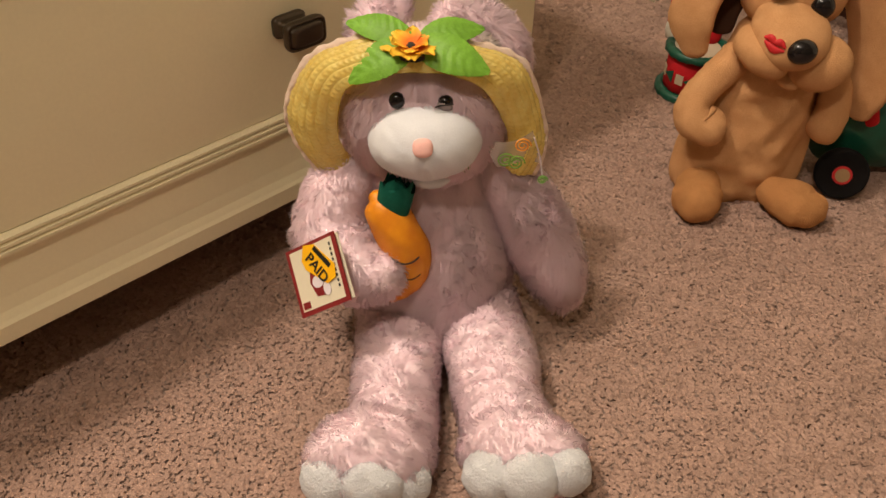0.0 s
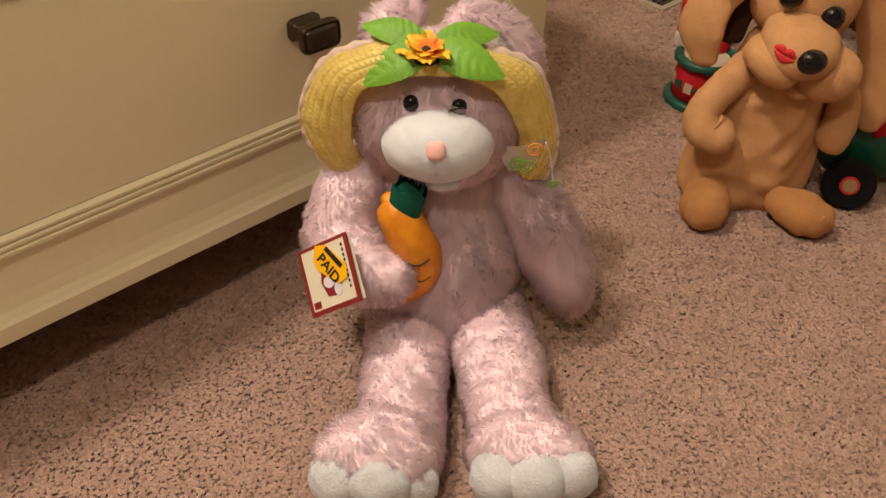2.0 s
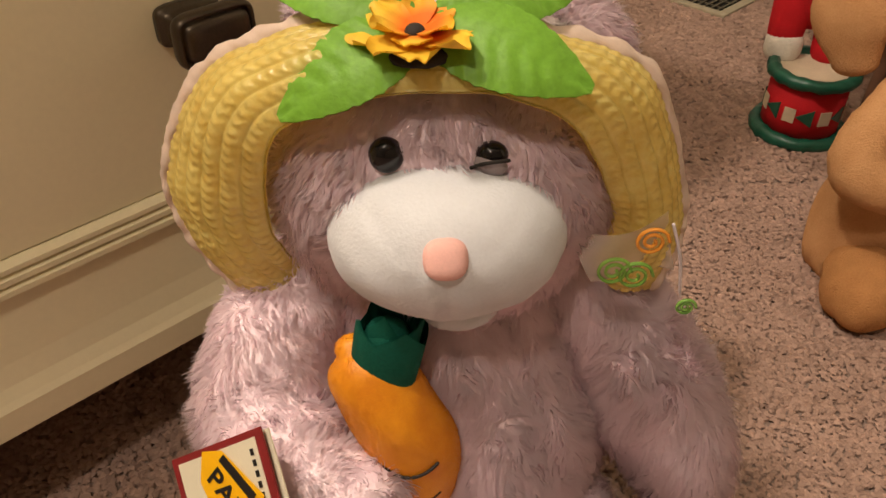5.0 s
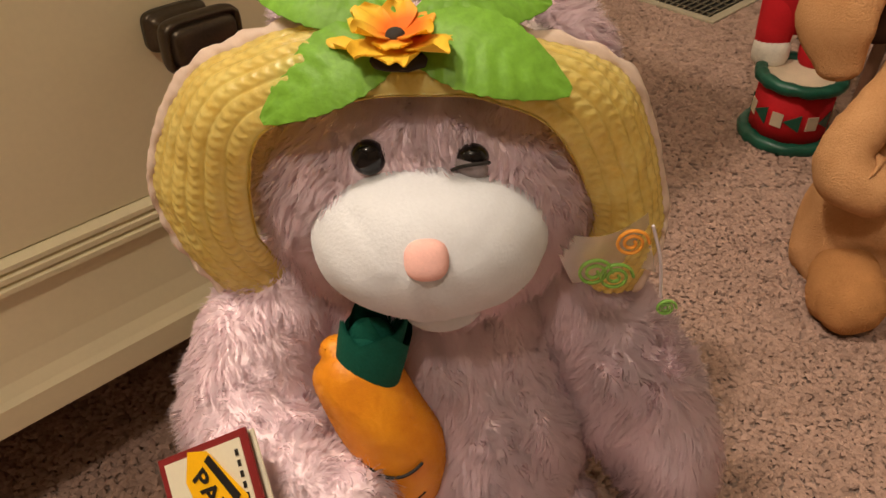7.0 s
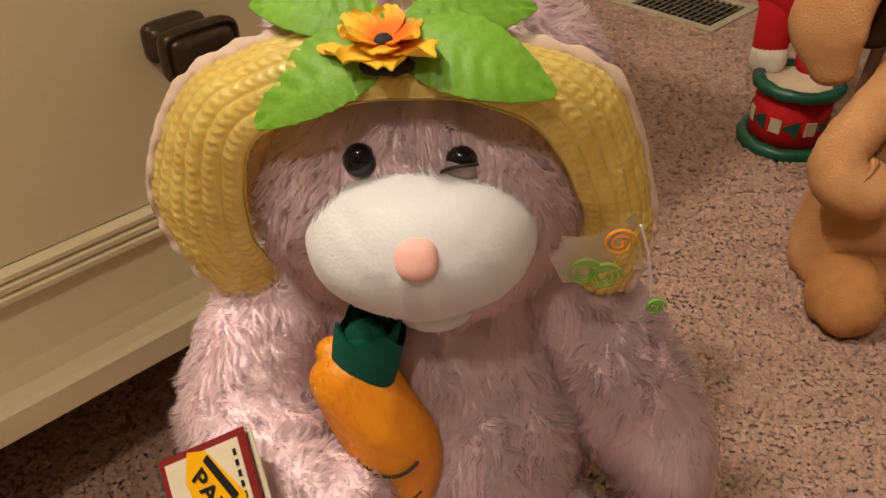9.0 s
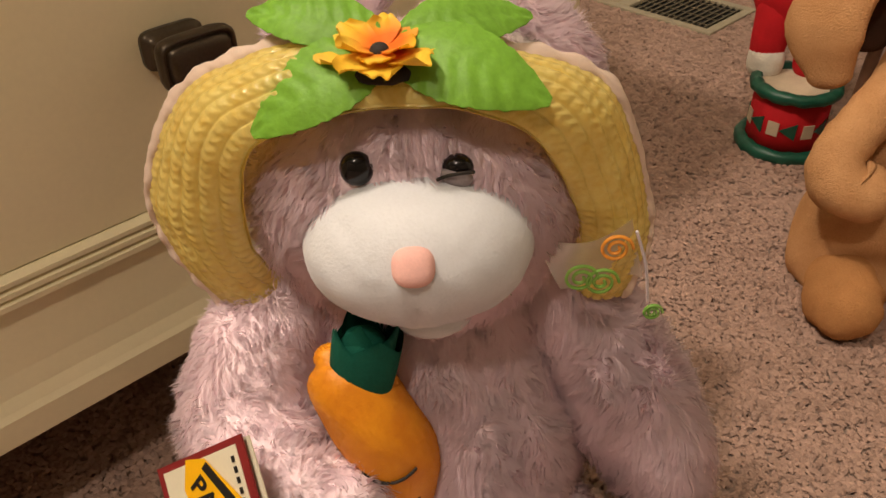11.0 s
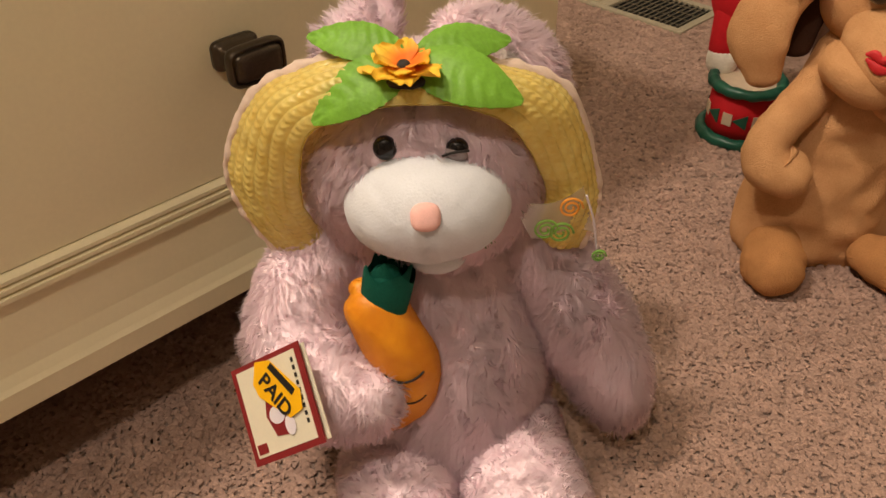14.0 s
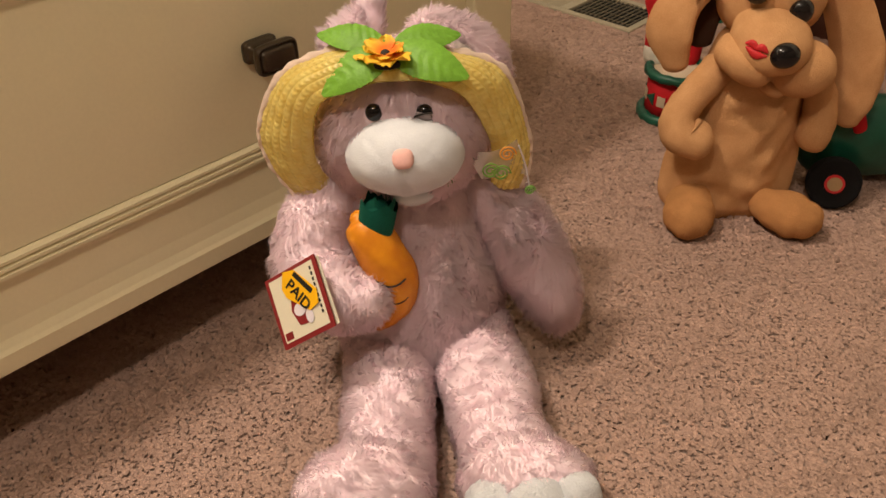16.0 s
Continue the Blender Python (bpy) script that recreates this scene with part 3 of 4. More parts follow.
part("ear_lining", tube([(0.052, 0.668, 0.378, 0.010, 0.006), (0.072, 0.672, 0.366, 0.013, 0.007), (0.088, 0.670, 0.346, 0.012, 0.007), (0.094, 0.664, 0.322, 0.008, 0.005)], 18, 16, side=(0, 0.7, 0.7)), GREY_FUR, head, "greyish velour ear lining", hairs=dict(density=600000, length=0.004, width=0.0007, lie=0.8, mess=0.4))
arm_l = part("arm", tube([(-0.060, 0.630, 0.238, 0.030, 0.032), (-0.086, 0.610, 0.212, 0.038, 0.040), (-0.094, 0.572, 0.184, 0.040, 0.040), (-0.072, 0.534, 0.175, 0.037, 0.036), (-0.040, 0.520, 0.174, 0.026, 0.026)], 24, 28, lump=0.003), PINK, rabbit, hairs=dict(FUR, density=520000, length=0.0090))
arm_r = part("arm", tube([(0.078, 0.632, 0.236, 0.030, 0.030), (0.110, 0.622, 0.200, 0.037, 0.037), (0.140, 0.604, 0.148, 0.039, 0.038), (0.163, 0.586, 0.102, 0.032, 0.031), (0.172, 0.580, 0.076, 0.021, 0.021)], 24, 28, lump=0.003), PINK, rabbit, hairs=FUR)
for limb in (torso, arm_l, arm_r):
    limb.matrix_basis = RABBIT_AT.inverted() @ TORSO_AT
head.matrix_basis = RABBIT_AT.inverted() @ HEAD_AT
leg_l = part("leg", fuse(tube([(-0.028, 0.585, 0.050, 0.050, 0.044), (-0.034, 0.52, 0.050, 0.047, 0.044), (-0.036, 0.45, 0.046, 0.046, 0.042), (-0.040, 0.405, 0.046, 0.048, 0.042)], 22, 28, lump=0.003), blob((-0.058, 0.382, 0.054), (0.066, 0.050, 0.052), (0, 0, 8), 22, 28, lump=0.004)), PINK, rabbit, hairs=dict(FUR, comb=(0, -0.6, -0.5), length=0.0074, gather=0.6, lie=0.8, density=520000))
leg_r = part("leg", fuse(tube([(0.058, 0.585, 0.050, 0.050, 0.044), (0.070, 0.52, 0.050, 0.049, 0.044), (0.080, 0.45, 0.046, 0.047, 0.042), (0.090, 0.405, 0.044, 0.048, 0.042)], 22, 28, lump=0.003), blob((0.100, 0.386, 0.050), (0.065, 0.046, 0.050), (0, 0, -6), 22, 28, lump=0.004)), PINK, rabbit, hairs=dict(FUR, comb=(0, -0.6, -0.5), length=0.0074, gather=0.6, lie=0.8, density=520000))
for leg, toes in ((leg_l, [((-0.094, 0.357, 0.056), (0.029, 0.026, 0.033)), ((-0.054, 0.350, 0.060), (0.031, 0.026, 0.034)), ((-0.020, 0.361, 0.048), (0.024, 0.024, 0.028))]), (leg_r, [((0.066, 0.360, 0.055), (0.027, 0.026, 0.031)), ((0.103, 0.354, 0.060), (0.030, 0.026, 0.034)), ((0.140, 0.362, 0.059), (0.024, 0.024, 0.031))])):
    for c, r in toes:
        part("toe", blob(c, (r[0] * 1.12, r[1] * 1.05, r[2]), (10, 0, 0), 28, 34, lump=0.0015, lump_size=0.02), TOE_WHITE, leg, "white short-pile toe")

# ---- straw hat ----
hat = thing("straw_hat", "yellow straw sun hat with pale edging, worn by the plush rabbit", "hat", (0.013, 0.60, 0.36), at=HEAD_AT)
RIM = [(-125, (-0.060, 0.602, 0.272), (-0.098, 0.598, 0.262)), (-105, (-0.066, 0.585, 0.300), (-0.115, 0.598, 0.300)), (-85, (-0.068, 0.575, 0.328), (-0.119, 0.600, 0.340)), (-45, (-0.054, 0.562, 0.378), (-0.090, 0.598, 0.390)), (-20, (-0.022, 0.556, 0.396), (-0.047, 0.592, 0.412)),
       (0, (0.012, 0.553, 0.402), (0.008, 0.590, 0.418)), (20, (0.046, 0.556, 0.396), (0.066, 0.592, 0.405)), (45, (0.074, 0.562, 0.376), (0.110, 0.600, 0.380)), (85, (0.094, 0.577, 0.325), (0.131, 0.600, 0.318)), (105, (0.094, 0.590, 0.296), (0.133, 0.600, 0.285)), (125, (0.090, 0.606, 0.268), (0.124, 0.602, 0.252))]


def brim_shape():
    """Rows of sewn straw braid, each a rounded ridge with slanting plait marks."""
    cols, rows, turns = 420, 73, 6.0
    inner = spline([p for _, p, _ in RIM], cols)
    outer = spline([q for _, _, q in RIM], cols)
    along = np.cumsum(np.linalg.norm(np.gradient((inner + outer) / 2, axis=0), axis=1))
    V = []
    for i in range(rows):
        s = i / (rows - 1)
        C = inner * (1 - s) + outer * s
        axis = unit(np.cross(np.gradient(C, axis=0), outer - inner))
        axis *= np.sign((axis @ np.array((0, -0.7, 0.7))))[:, None]
        q = (s * turns) % 1.0
        plait = np.sin(along * 6.283 / 0.0055 + (5.0 if q < 0.5 else -5.0) * (q - 0.5)) * math.sin(math.pi * q)
        lift = 0.010 * math.sin(math.pi * s) + 0.0016 * math.sin(math.pi * q) ** 0.5 + 0.00042 * plait + 0.0009 * wob(C, 0.025, 2)
        V.append(C + axis * np.asarray(lift)[:, None])
    V = np.concatenate(V)
    T = grid_tris(rows, cols, closed=False)
    back = V + np.array((0, 0.004, -0.003))
    k = len(V)
    rim = []
    for j in range(cols - 1):
        for row in (0, rows - 1):
            a, b = row * cols + j, row * cols + j + 1
            rim += [(a, b, b + k), (a, b + k, a + k)]
    return np.concatenate([V, back]), np.concatenate([T, T[:, ::-1] + k, np.array(rim)])


part("brim", brim_shape(), STRAW, hat)
edge = spline([q for _, _, q in RIM], 120)
part("edging", tube([(x, y, z + 0.001, 0.0042 + 0.0012 * math.sin(i * 1.3), 0.0028) for i, (x, y, z) in enumerate(edge)], 240, 10, side=(0, 0.7, 0.7), lump=0.0008, lump_size=0.01), LACE, hat, "pale pink satin edging")
part("crown", blob((0.0145, 0.632, 0.342), (0.076, 0.052, 0.056), (-30, 0, 0), 24, 36, lump=0.001), STRAW, hat)


def leaf(tip, root, width, up, bend=0.006, teeth=0.035):
    """A cloth leaf with toothed edges, a midrib and a curl."""
    tip, root, up = np.array(tip), np.array(root), unit(np.array(up, float))
    side = unit(np.cross(tip - root, up))
    rows, cols, V = 28, 9, []
    for i in range(rows):
        s = i / (rows - 1)
        w = width * (math.sin(math.pi * min(1, s * 0.93 + 0.05)) ** 0.75) * (1 - 0.25 * s) * (1 + teeth * (i % 2))
        for j in range(cols):
            q = j / (cols - 1) * 2 - 1
            h = bend * math.sin(math.pi * s) - 0.18 * w * q * q + 0.0006 * math.cos(16 * s * math.pi - abs(q) * 5) - 0.001 * math.exp(-(q * 8) ** 2)
            V.append(root + (tip - root) * s + side * w * q + up * h)
    V = np.array(V)
    T = grid_tris(rows, cols, closed=False)
    k = len(V)
    return np.concatenate([V, V - up * 0.0007]), np.concatenate([T, T[:, ::-1] + k])


part("leaf", leaf((-0.047, 0.555, 0.392), (0.014, 0.572, 0.421), 0.019, (0, -0.60, 0.8), 0.009), LEAF, hat, "glossy green cloth leaf")
part("leaf", leaf((0.078, 0.555, 0.399), (0.012, 0.572, 0.421), 0.020, (0, -0.60, 0.8), 0.009), LEAF, hat, "glossy green cloth leaf")
part("leaf", leaf((-0.050, 0.598, 0.428), (0.010, 0.578, 0.424), 0.015, (0, -0.55, 0.83)), LEAF, hat, "glossy green cloth leaf")
part("leaf", leaf((0.074, 0.600, 0.418), (0.018, 0.578, 0.424), 0.015, (0, -0.55, 0.83)), LEAF, hat, "glossy green cloth leaf")
flower = part("flower", blob((0.010, 0.563, 0.4225), (0.0040, 0.0038, 0.003), (10, 0, 0), 12, 16), BLACK_THREAD, hat, "orange and yellow cloth flower with dark centre")

part("stem_wrap", blob((0.011, 0.561, 0.4145), (0.012, 0.008, 0.0030), (20, 0, 0), 12, 20, lump=0.001, lump_size=0.01), BLACK_THREAD, flower, "dark wrapped flower base")


def petal(root, out, up, reach, width, rise, seed):
    """A broad cloth petal, cupped, with a ruffled blunt end."""
    side = np.cross(out, up)
    rows, cols, V = 16, 11, []
    for i in range(rows):
        s = i / (rows - 1)
        w = width * (0.22 + 0.78 * math.sin(min(1.0, s * 1.25) * math.pi / 2)) * (1 - 0.5 * max(0, s - 0.72) / 0.28)
        for j in range(cols):
            q = j / (cols - 1) * 2 - 1
            end = reach * s * (1 - 0.10 * q * q + 0.05 * s * math.sin(5 * q + seed))
            h = rise * s ** 1.3 + 0.0014 * q * q * s + 0.0013 * s * s * math.sin(4.2 * q + seed * 1.7)
            V.append(root + out * end + side * w * q + up * h)
    V = np.array(V)
    T = grid_tris(rows, cols, closed=False)
    return np.concatenate([V, V - up * 0.0006]), np.concatenate([T, T[:, ::-1] + len(V)])


for ring, (count, reach, width, rise) in enumerate(((8, 0.0258, 0.0092, 0.0008), (6, 0.0185, 0.0080, 0.0036))):
    for i in range(count):
        th = 2 * math.pi * (i + 0.1 + 0.35 * ring) / count
        up = unit(np.array((0, -0.06, 0.998)))
        out = unit(np.array((math.cos(th), math.sin(th), math.sin(th) * 0.06)))
        out = unit(out - (out @ up) * up)
        part("petal", petal(np.array((0.010, 0.566, 0.4190 + 0.0022 * ring + 0.0005 * (i % 3))), out, up, reach * (0.9 + 0.2 * ((i * 7) % 5) / 5), width, rise + 0.0014 * ((i * 5) % 4), i * 1.9 + ring), PETAL, flower)

# ---- sheer ribbon hanging from the hat ----
ribbon = thing("hat_ribbon", "sheer pale ribbon with green and orange swirls", "ribbon", (0.105, 0.575, 0.25), at=HEAD_AT @ Matrix.Translation((0.007, 0.0, 0.018)))


def ribbon_sheet():
    rows, cols, V = 26, 14, []
    for i in range(rows):
        s = i / (rows - 1)
        for j in range(cols):
            q = j / (cols - 1)
            x = 0.066 + 0.046 * q + 0.012 * s
            y = 0.574 - 0.012 * math.sin(3.1 * q + 2 * s) + 0.006 * s
            z = 0.298 + 0.008 * q - (0.030 + 0.022 * q) * s
            V.append((x, y, z))
    V = np.array(V)
    T = grid_tris(rows, cols, closed=False)
    k = len(V)
    return np.concatenate([V, V + (0, 0.0006, 0)]), np.concatenate([T, T[:, ::-1] + k])


part("sheet", ribbon_sheet(), SHEER, ribbon)
for cx, cz, rad, material in ((0.086, 0.284, 0.0085, SHEER_G), (0.096, 0.281, 0.0085, SHEER_G), (0.122, 0.260, 0.005, SHEER_G), (0.102, 0.301, 0.008, SHEER_O), (0.046, 0.273, 0.007, SHEER_G)):
    part("swirl", tube([(cx + rad * (1 - k / 26) * math.cos(k * 0.62), 0.5575 if cx > 0.06 else 0.562, cz + rad * (1 - k / 26) * math.sin(k * 0.62), 0.0010, 0.0006) for k in range(22)], 60, 8, side=(0, 1, 0)), material, ribbon)
part("hem", tube([(0.113, 0.566, 0.304, 0.0006, 0.0006), (0.119, 0.568, 0.282, 0.0006, 0.0006), (0.123, 0.572, 0.254, 0.0006, 0.0006)], 16, 8), PAPER, ribbon)

# ---- carrot held by the rabbit ----
carrot = thing("toy_carrot", "orange plush carrot with green felt top and stitched smile", "plush toy", (-0.02, 0.55, 0.12), at=TORSO_AT)
part("root", tube([(-0.040, 0.560, 0.250, 0.009, 0.009), (-0.036, 0.556, 0.242, 0.0195, 0.019), (-0.022, 0.549, 0.214, 0.0245, 0.025), (-0.010, 0.545, 0.182, 0.0245, 0.025), (-0.012, 0.543, 0.152, 0.0205, 0.021), (-0.030, 0.541, 0.128, 0.013, 0.013), (-0.042, 0.540, 0.120, 0.005, 0.005)], 30, 30, lump=0.0012, lump_size=0.03), CARROT, carrot, hairs=dict(density=1500000, length=0.0011, width=0.0004, lie=1.6, mess=0.15))


def felt_cup(base, axis, r0, r1, low, high, points, turn):
    """A felt cup cut into points round its upper edge."""
    base, axis = np.array(base), unit(np.array(axis, float))
    a = unit(np.cross(axis, (0, 1, 0)))
    c = np.cross(axis, a)
    rows, cols, V = 14, 80, []
    for i in range(rows):
        s = i / (rows - 1)
        for j in range(cols):
            th = 2 * math.pi * j / cols
            f = (th * points / (2 * math.pi) + turn) % 1.0
            top = low + (high - low) * (1 - abs(2 * f - 1))
            r = r0 + (r1 - r0) * math.sin(s * math.pi / 2) + 0.0006 * math.sin(3 * th)
            V.append(base + axis * top * s + (a * math.cos(th) + c * math.sin(th) * 0.8) * r)
    V = np.array(V)
    T = grid_tris(rows, cols)
    N = v_normals(V, T)
    return np.concatenate([V, V - N * 0.0012]), np.concatenate([T, T[:, ::-1] + len(V)])


part("leaf_top", felt_cup((-0.025, 0.552, 0.237), (0.22, 0.18, 0.95), 0.0170, 0.0185, 0.027, 0.037, 4, 0.30), FELT_G, carrot, "dark green felt crown of leaves")
part("leaf_top", felt_cup((-0.024, 0.552, 0.239), (0.22, 0.18, 0.95), 0.0130, 0.0145, 0.028, 0.041, 4, 0.80), FELT_G, carrot, "dark green felt crown of leaves")
part("leaf_top", blob((-0.021, 0.555, 0.262), (0.0125, 0.0110, 0.012), (0, 0, 0), 12, 18), FELT_G, carrot, "dark green felt crown of leaves")
for z, w, cx in ((0.194, 0.0145, -0.013), (0.170, 0.012, -0.010)):
    pts = [(cx + w * q, 0.5455 - math.sqrt(0.0250 ** 2 - (w * q) ** 2) - 0.0004, z + 0.002 - 0.005 * (1 - q * q), 0.0009, 0.0009) for q in np.linspace(-1, 1, 9)]
    part("stitched_line", tube(pts, 24, 8), BLACK_THREAD, carrot, "black stitched line")

# ---- price tag on the arm ----
tag = thing("price_tag", "cream card tag with maroon border and yellow sticker", "tag", (-0.10, 0.505, 0.15), at=TORSO_AT)
TL, TR, BL = np.array((-0.1385, 0.533, 0.200)), np.array((-0.083, 0.519, 0.243)), np.array((-0.122, 0.484, 0.150))
TX, TY = TR - TL, BL - TL
TN = unit(np.cross(TY, TX))
TN = TN if TN[1] < 0 else -TN


def tag_sheet(points, lift, thick=0.0004):
    """A flat piece of card: corners in the tag's own 0 to 1 square, x across, y down."""
    bm = bmesh.new()
    lo = [bm.verts.new(TL + TX * x + TY * y + TN * lift) for x, y in points]
    hi = [bm.verts.new(TL + TX * x + TY * y + TN * (lift + thick)) for x, y in points]
    bm.faces.new(lo[::-1]), bm.faces.new(hi)
    for i in range(len(points)):
        j = (i + 1) % len(points)
        bm.faces.new((lo[i], lo[j], hi[j], hi[i]))
    bmesh.ops.recalc_face_normals(bm, faces=bm.faces[:])
    return bm


def oval(cx, cy, rx, ry, k=20):
    return [(cx + rx * math.cos(2 * math.pi * i / k), cy + ry * math.sin(2 * math.pi * i / k)) for i in range(k)]


part("card", tag_sheet([(0, 0), (1, 0), (1, 1), (0, 1)], 0.0, 0.0012), MAROON, tag)
part("back_leaf", tag_sheet([(0.03, 0.02), (1.01, 0.03), (1.03, 0.98), (0.05, 0.97)], -0.004, 0.0008), CARD_TAG, tag)
part("panel", tag_sheet([(0.07, 0.05), (0.93, 0.05), (0.93, 0.93), (0.07, 0.93)], 0.0013), CARD_TAG, tag, "cream printed panel")
part("picture", tag_sheet([(0.40, 0.36), (0.66, 0.36), (0.72, 0.60), (0.60, 0.80), (0.42, 0.78), (0.34, 0.56)], 0.0019), MAROON, tag)
part("picture", tag_sheet(oval(0.50, 0.58, 0.11, 0.09), 0.0025), PAPER, tag)
part("picture", tag_sheet(oval(0.64, 0.72, 0.07, 0.10), 0.0025), PAPER, tag)
part("sticker", tag_sheet([(0.40, 0.02), (0.60, 0.06), (0.90, 0.44), (0.86, 0.62), (0.68, 0.66), (0.34, 0.36), (0.30, 0.22)], 0.0033), STICKER, tag, "yellow store sticker")
for i in range(9):
    part("print_bar", tag_sheet([(0.86, 0.12 + i * 0.075), (0.89, 0.12 + i * 0.075), (0.89, 0.165 + i * 0.075), (0.86, 0.165 + i * 0.075)], 0.0019), INK, tag)
part("print_bar", tag_sheet([(0.10, 0.80), (0.24, 0.80), (0.24, 0.90), (0.10, 0.90)], 0.0019), MAROON, tag)


def lettering(text, size, centre, angle, lift, parent, material):
    cu = bpy.data.curves.new("lettering", "FONT")
    cu.body, cu.size, cu.align_x, cu.align_y, cu.extrude = text, size, "CENTER", "CENTER", 0.0001
    cu.offset = size * 0.02
    tmp = new("lettering", cu)
    dg = bpy.context.evaluated_depsgraph_get()
    me = bpy.data.meshes.new_from_object(tmp.evaluated_get(dg))
    bpy.data.objects.remove(tmp)
    me.materials.clear()
    me.materials.append(material)
    x = unit(TX) * math.cos(angle) + unit(TY) * math.sin(angle)
    y = unit(np.cross(TN, x))
    c = TL + TX * centre[0] + TY * centre[1] + TN * lift
    m = Matrix(((x[0], y[0], TN[0], c[0]), (x[1], y[1], TN[1], c[1]), (x[2], y[2], TN[2], c[2]), (0, 0, 0, 1)))
    me.transform(m)
    ob = new("lettering", me)
    ob.parent = parent
    ob.matrix_parent_inverse = BASES.get(parent.name, Matrix())
    return ob


lettering("PAID", 0.0165, (0.56, 0.40), radians(62), 0.0042, tag, INK)
part("print_bar", tag_sheet([(0.56, 0.12), (0.62, 0.09), (0.84, 0.42), (0.78, 0.46)], 0.0040), INK, tag)

# ---- plush dog ----
dog = thing("plush_dog", "tan plush dog with dark nose, long ears, slumped on carpet", "plush toy", (0.45, 0.90, 0), at=DOG_AT)
DOG_FOLDS = [((0.40, 0.86, 0.168), (0.47, 0.86, 0.158), 0.006, 0.008), ((0.505, 0.86, 0.165), (0.470, 0.85, 0.110), 0.005, 0.009), ((0.525, 0.86, 0.135), (0.490, 0.85, 0.080), 0.004, 0.008), ((0.395, 0.85, 0.06), (0.46, 0.85, 0.035), 0.004, 0.009), ((0.40, 0.86, 0.13), (0.41, 0.86, 0.085), 0.003, 0.008)]
part("body", crease(tube([(0.452, 0.905, 0.004, 0.088, 0.050), (0.450, 0.905, 0.030, 0.097, 0.058), (0.452, 0.909, 0.09, 0.090, 0.058), (0.460, 0.916, 0.16, 0.080, 0.052), (0.468, 0.924, 0.225, 0.058, 0.045)], 44, 60, lump=0.0045, lump_size=0.055, seed=3), DOG_FOLDS), DOG, dog)
dhead = part("head", fuse(blob((0.474, 0.935, 0.300), (0.070, 0.062, 0.062), (0, 0, 0), 26, 32, lump=0.002), blob((0.455, 0.868, 0.268), (0.050, 0.054, 0.036), (18, 8, -8), 26, 32, lump=0.002), blob((0.428, 0.868, 0.243), (0.042, 0.040, 0.028), (10, 25, 0), 22, 26, lump=0.002), blob((0.500, 0.862, 0.228), (0.042, 0.038, 0.036), (10, -10, 0), 22, 26, lump=0.002), blob((0.468, 0.868, 0.205), (0.020, 0.022, 0.012), (10, 20, 0), 14, 18)), DOG, dog)
part("nose", blob((0.454, 0.822, 0.268), (0.0185, 0.014, 0.016), (0, 0, 0), 18, 24), BLACK_GLOSS, dhead, "large glossy black nose")
part("eye", blob((0.432, 0.880, 0.326), (0.015, 0.011, 0.016)), BLACK_GLOSS, dhead, "glossy black eye")
part("eye", blob((0.487, 0.872, 0.300), (0.015, 0.011, 0.016)), BLACK_GLOSS, dhead, "glossy black eye")
part("lip_mark", tube([(0.412, 0.837, 0.275, 0.002, 0.002), (0.421, 0.829, 0.268, 0.0055, 0.003), (0.431, 0.824, 0.268, 0.002, 0.002)], 12, 12, side=(0, 0, 1)), RED_LIP, dhead, "red embroidered lips mark")
part("lip_mark", tube([(0.411, 0.838, 0.280, 0.002, 0.002), (0.416, 0.834, 0.281, 0.005, 0.003), (0.421, 0.830, 0.277, 0.0035, 0.003), (0.426, 0.827, 0.278, 0.005, 0.003), (0.432, 0.824, 0.273, 0.002, 0.002)], 14, 12, side=(0, 0, 1)), RED_LIP, dhead, "red embroidered lips mark")
part("ear", tube([(0.425, 0.945, 0.330, 0.020, 0.009), (0.395, 0.945, 0.322, 0.026, 0.011), (0.360, 0.945, 0.285, 0.032, 0.012), (0.350, 0.940, 0.245, 0.034, 0.012), (0.360, 0.932, 0.212, 0.022, 0.010)], 22, 24, side=(0.6, -0.75, 0.25), lump=0.002), DOG, dhead)
part("ear_lining", tube([(0.424, 0.955, 0.300, 0.018, 0.006), (0.400, 0.960, 0.270, 0.024, 0.008), (0.395, 0.955, 0.235, 0.020, 0.008)], 16, 18, side=(0.8, -0.6, 0)), DARK_PLUSH, dhead, "dark brown ear lining")
part("brow", tube([(0.424, 0.893, 0.318, 0.004, 0.005), (0.424, 0.884, 0.336, 0.0045, 0.005), (0.432, 0.884, 0.346, 0.004, 0.005), (0.442, 0.886, 0.345, 0.002, 0.003)], 14, 12), DOG_FOOT, dhead, "brown folded brow")
paper = part("paper_label", box_bm((-0.020, -0.0004, -0.011), (0.0, 0.0004, 0.011), 0.0), PAPER, dhead, "small white folded paper label")
paper.matrix_basis = pose(0.372, 0.915, 0.322, -35, 20, 15)
paper = part("paper_label", box_bm((0.0, -0.0004, -0.012), (0.020, 0.0004, 0.012), 0.0), PAPER, dhead, "small white folded paper label")
paper.matrix_basis = pose(0.372, 0.915, 0.322, -62, -8, 15)
part("ear", tube([(0.530, 0.945, 0.325, 0.020, 0.010), (0.560, 0.930, 0.300, 0.034, 0.012), (0.590, 0.910, 0.240, 0.040, 0.013), (0.600, 0.900, 0.170, 0.034, 0.012), (0.600, 0.895, 0.130, 0.018, 0.010)], 22, 24, side=(0.5, -0.85, 0.2), lump=0.002), DOG, dhead)
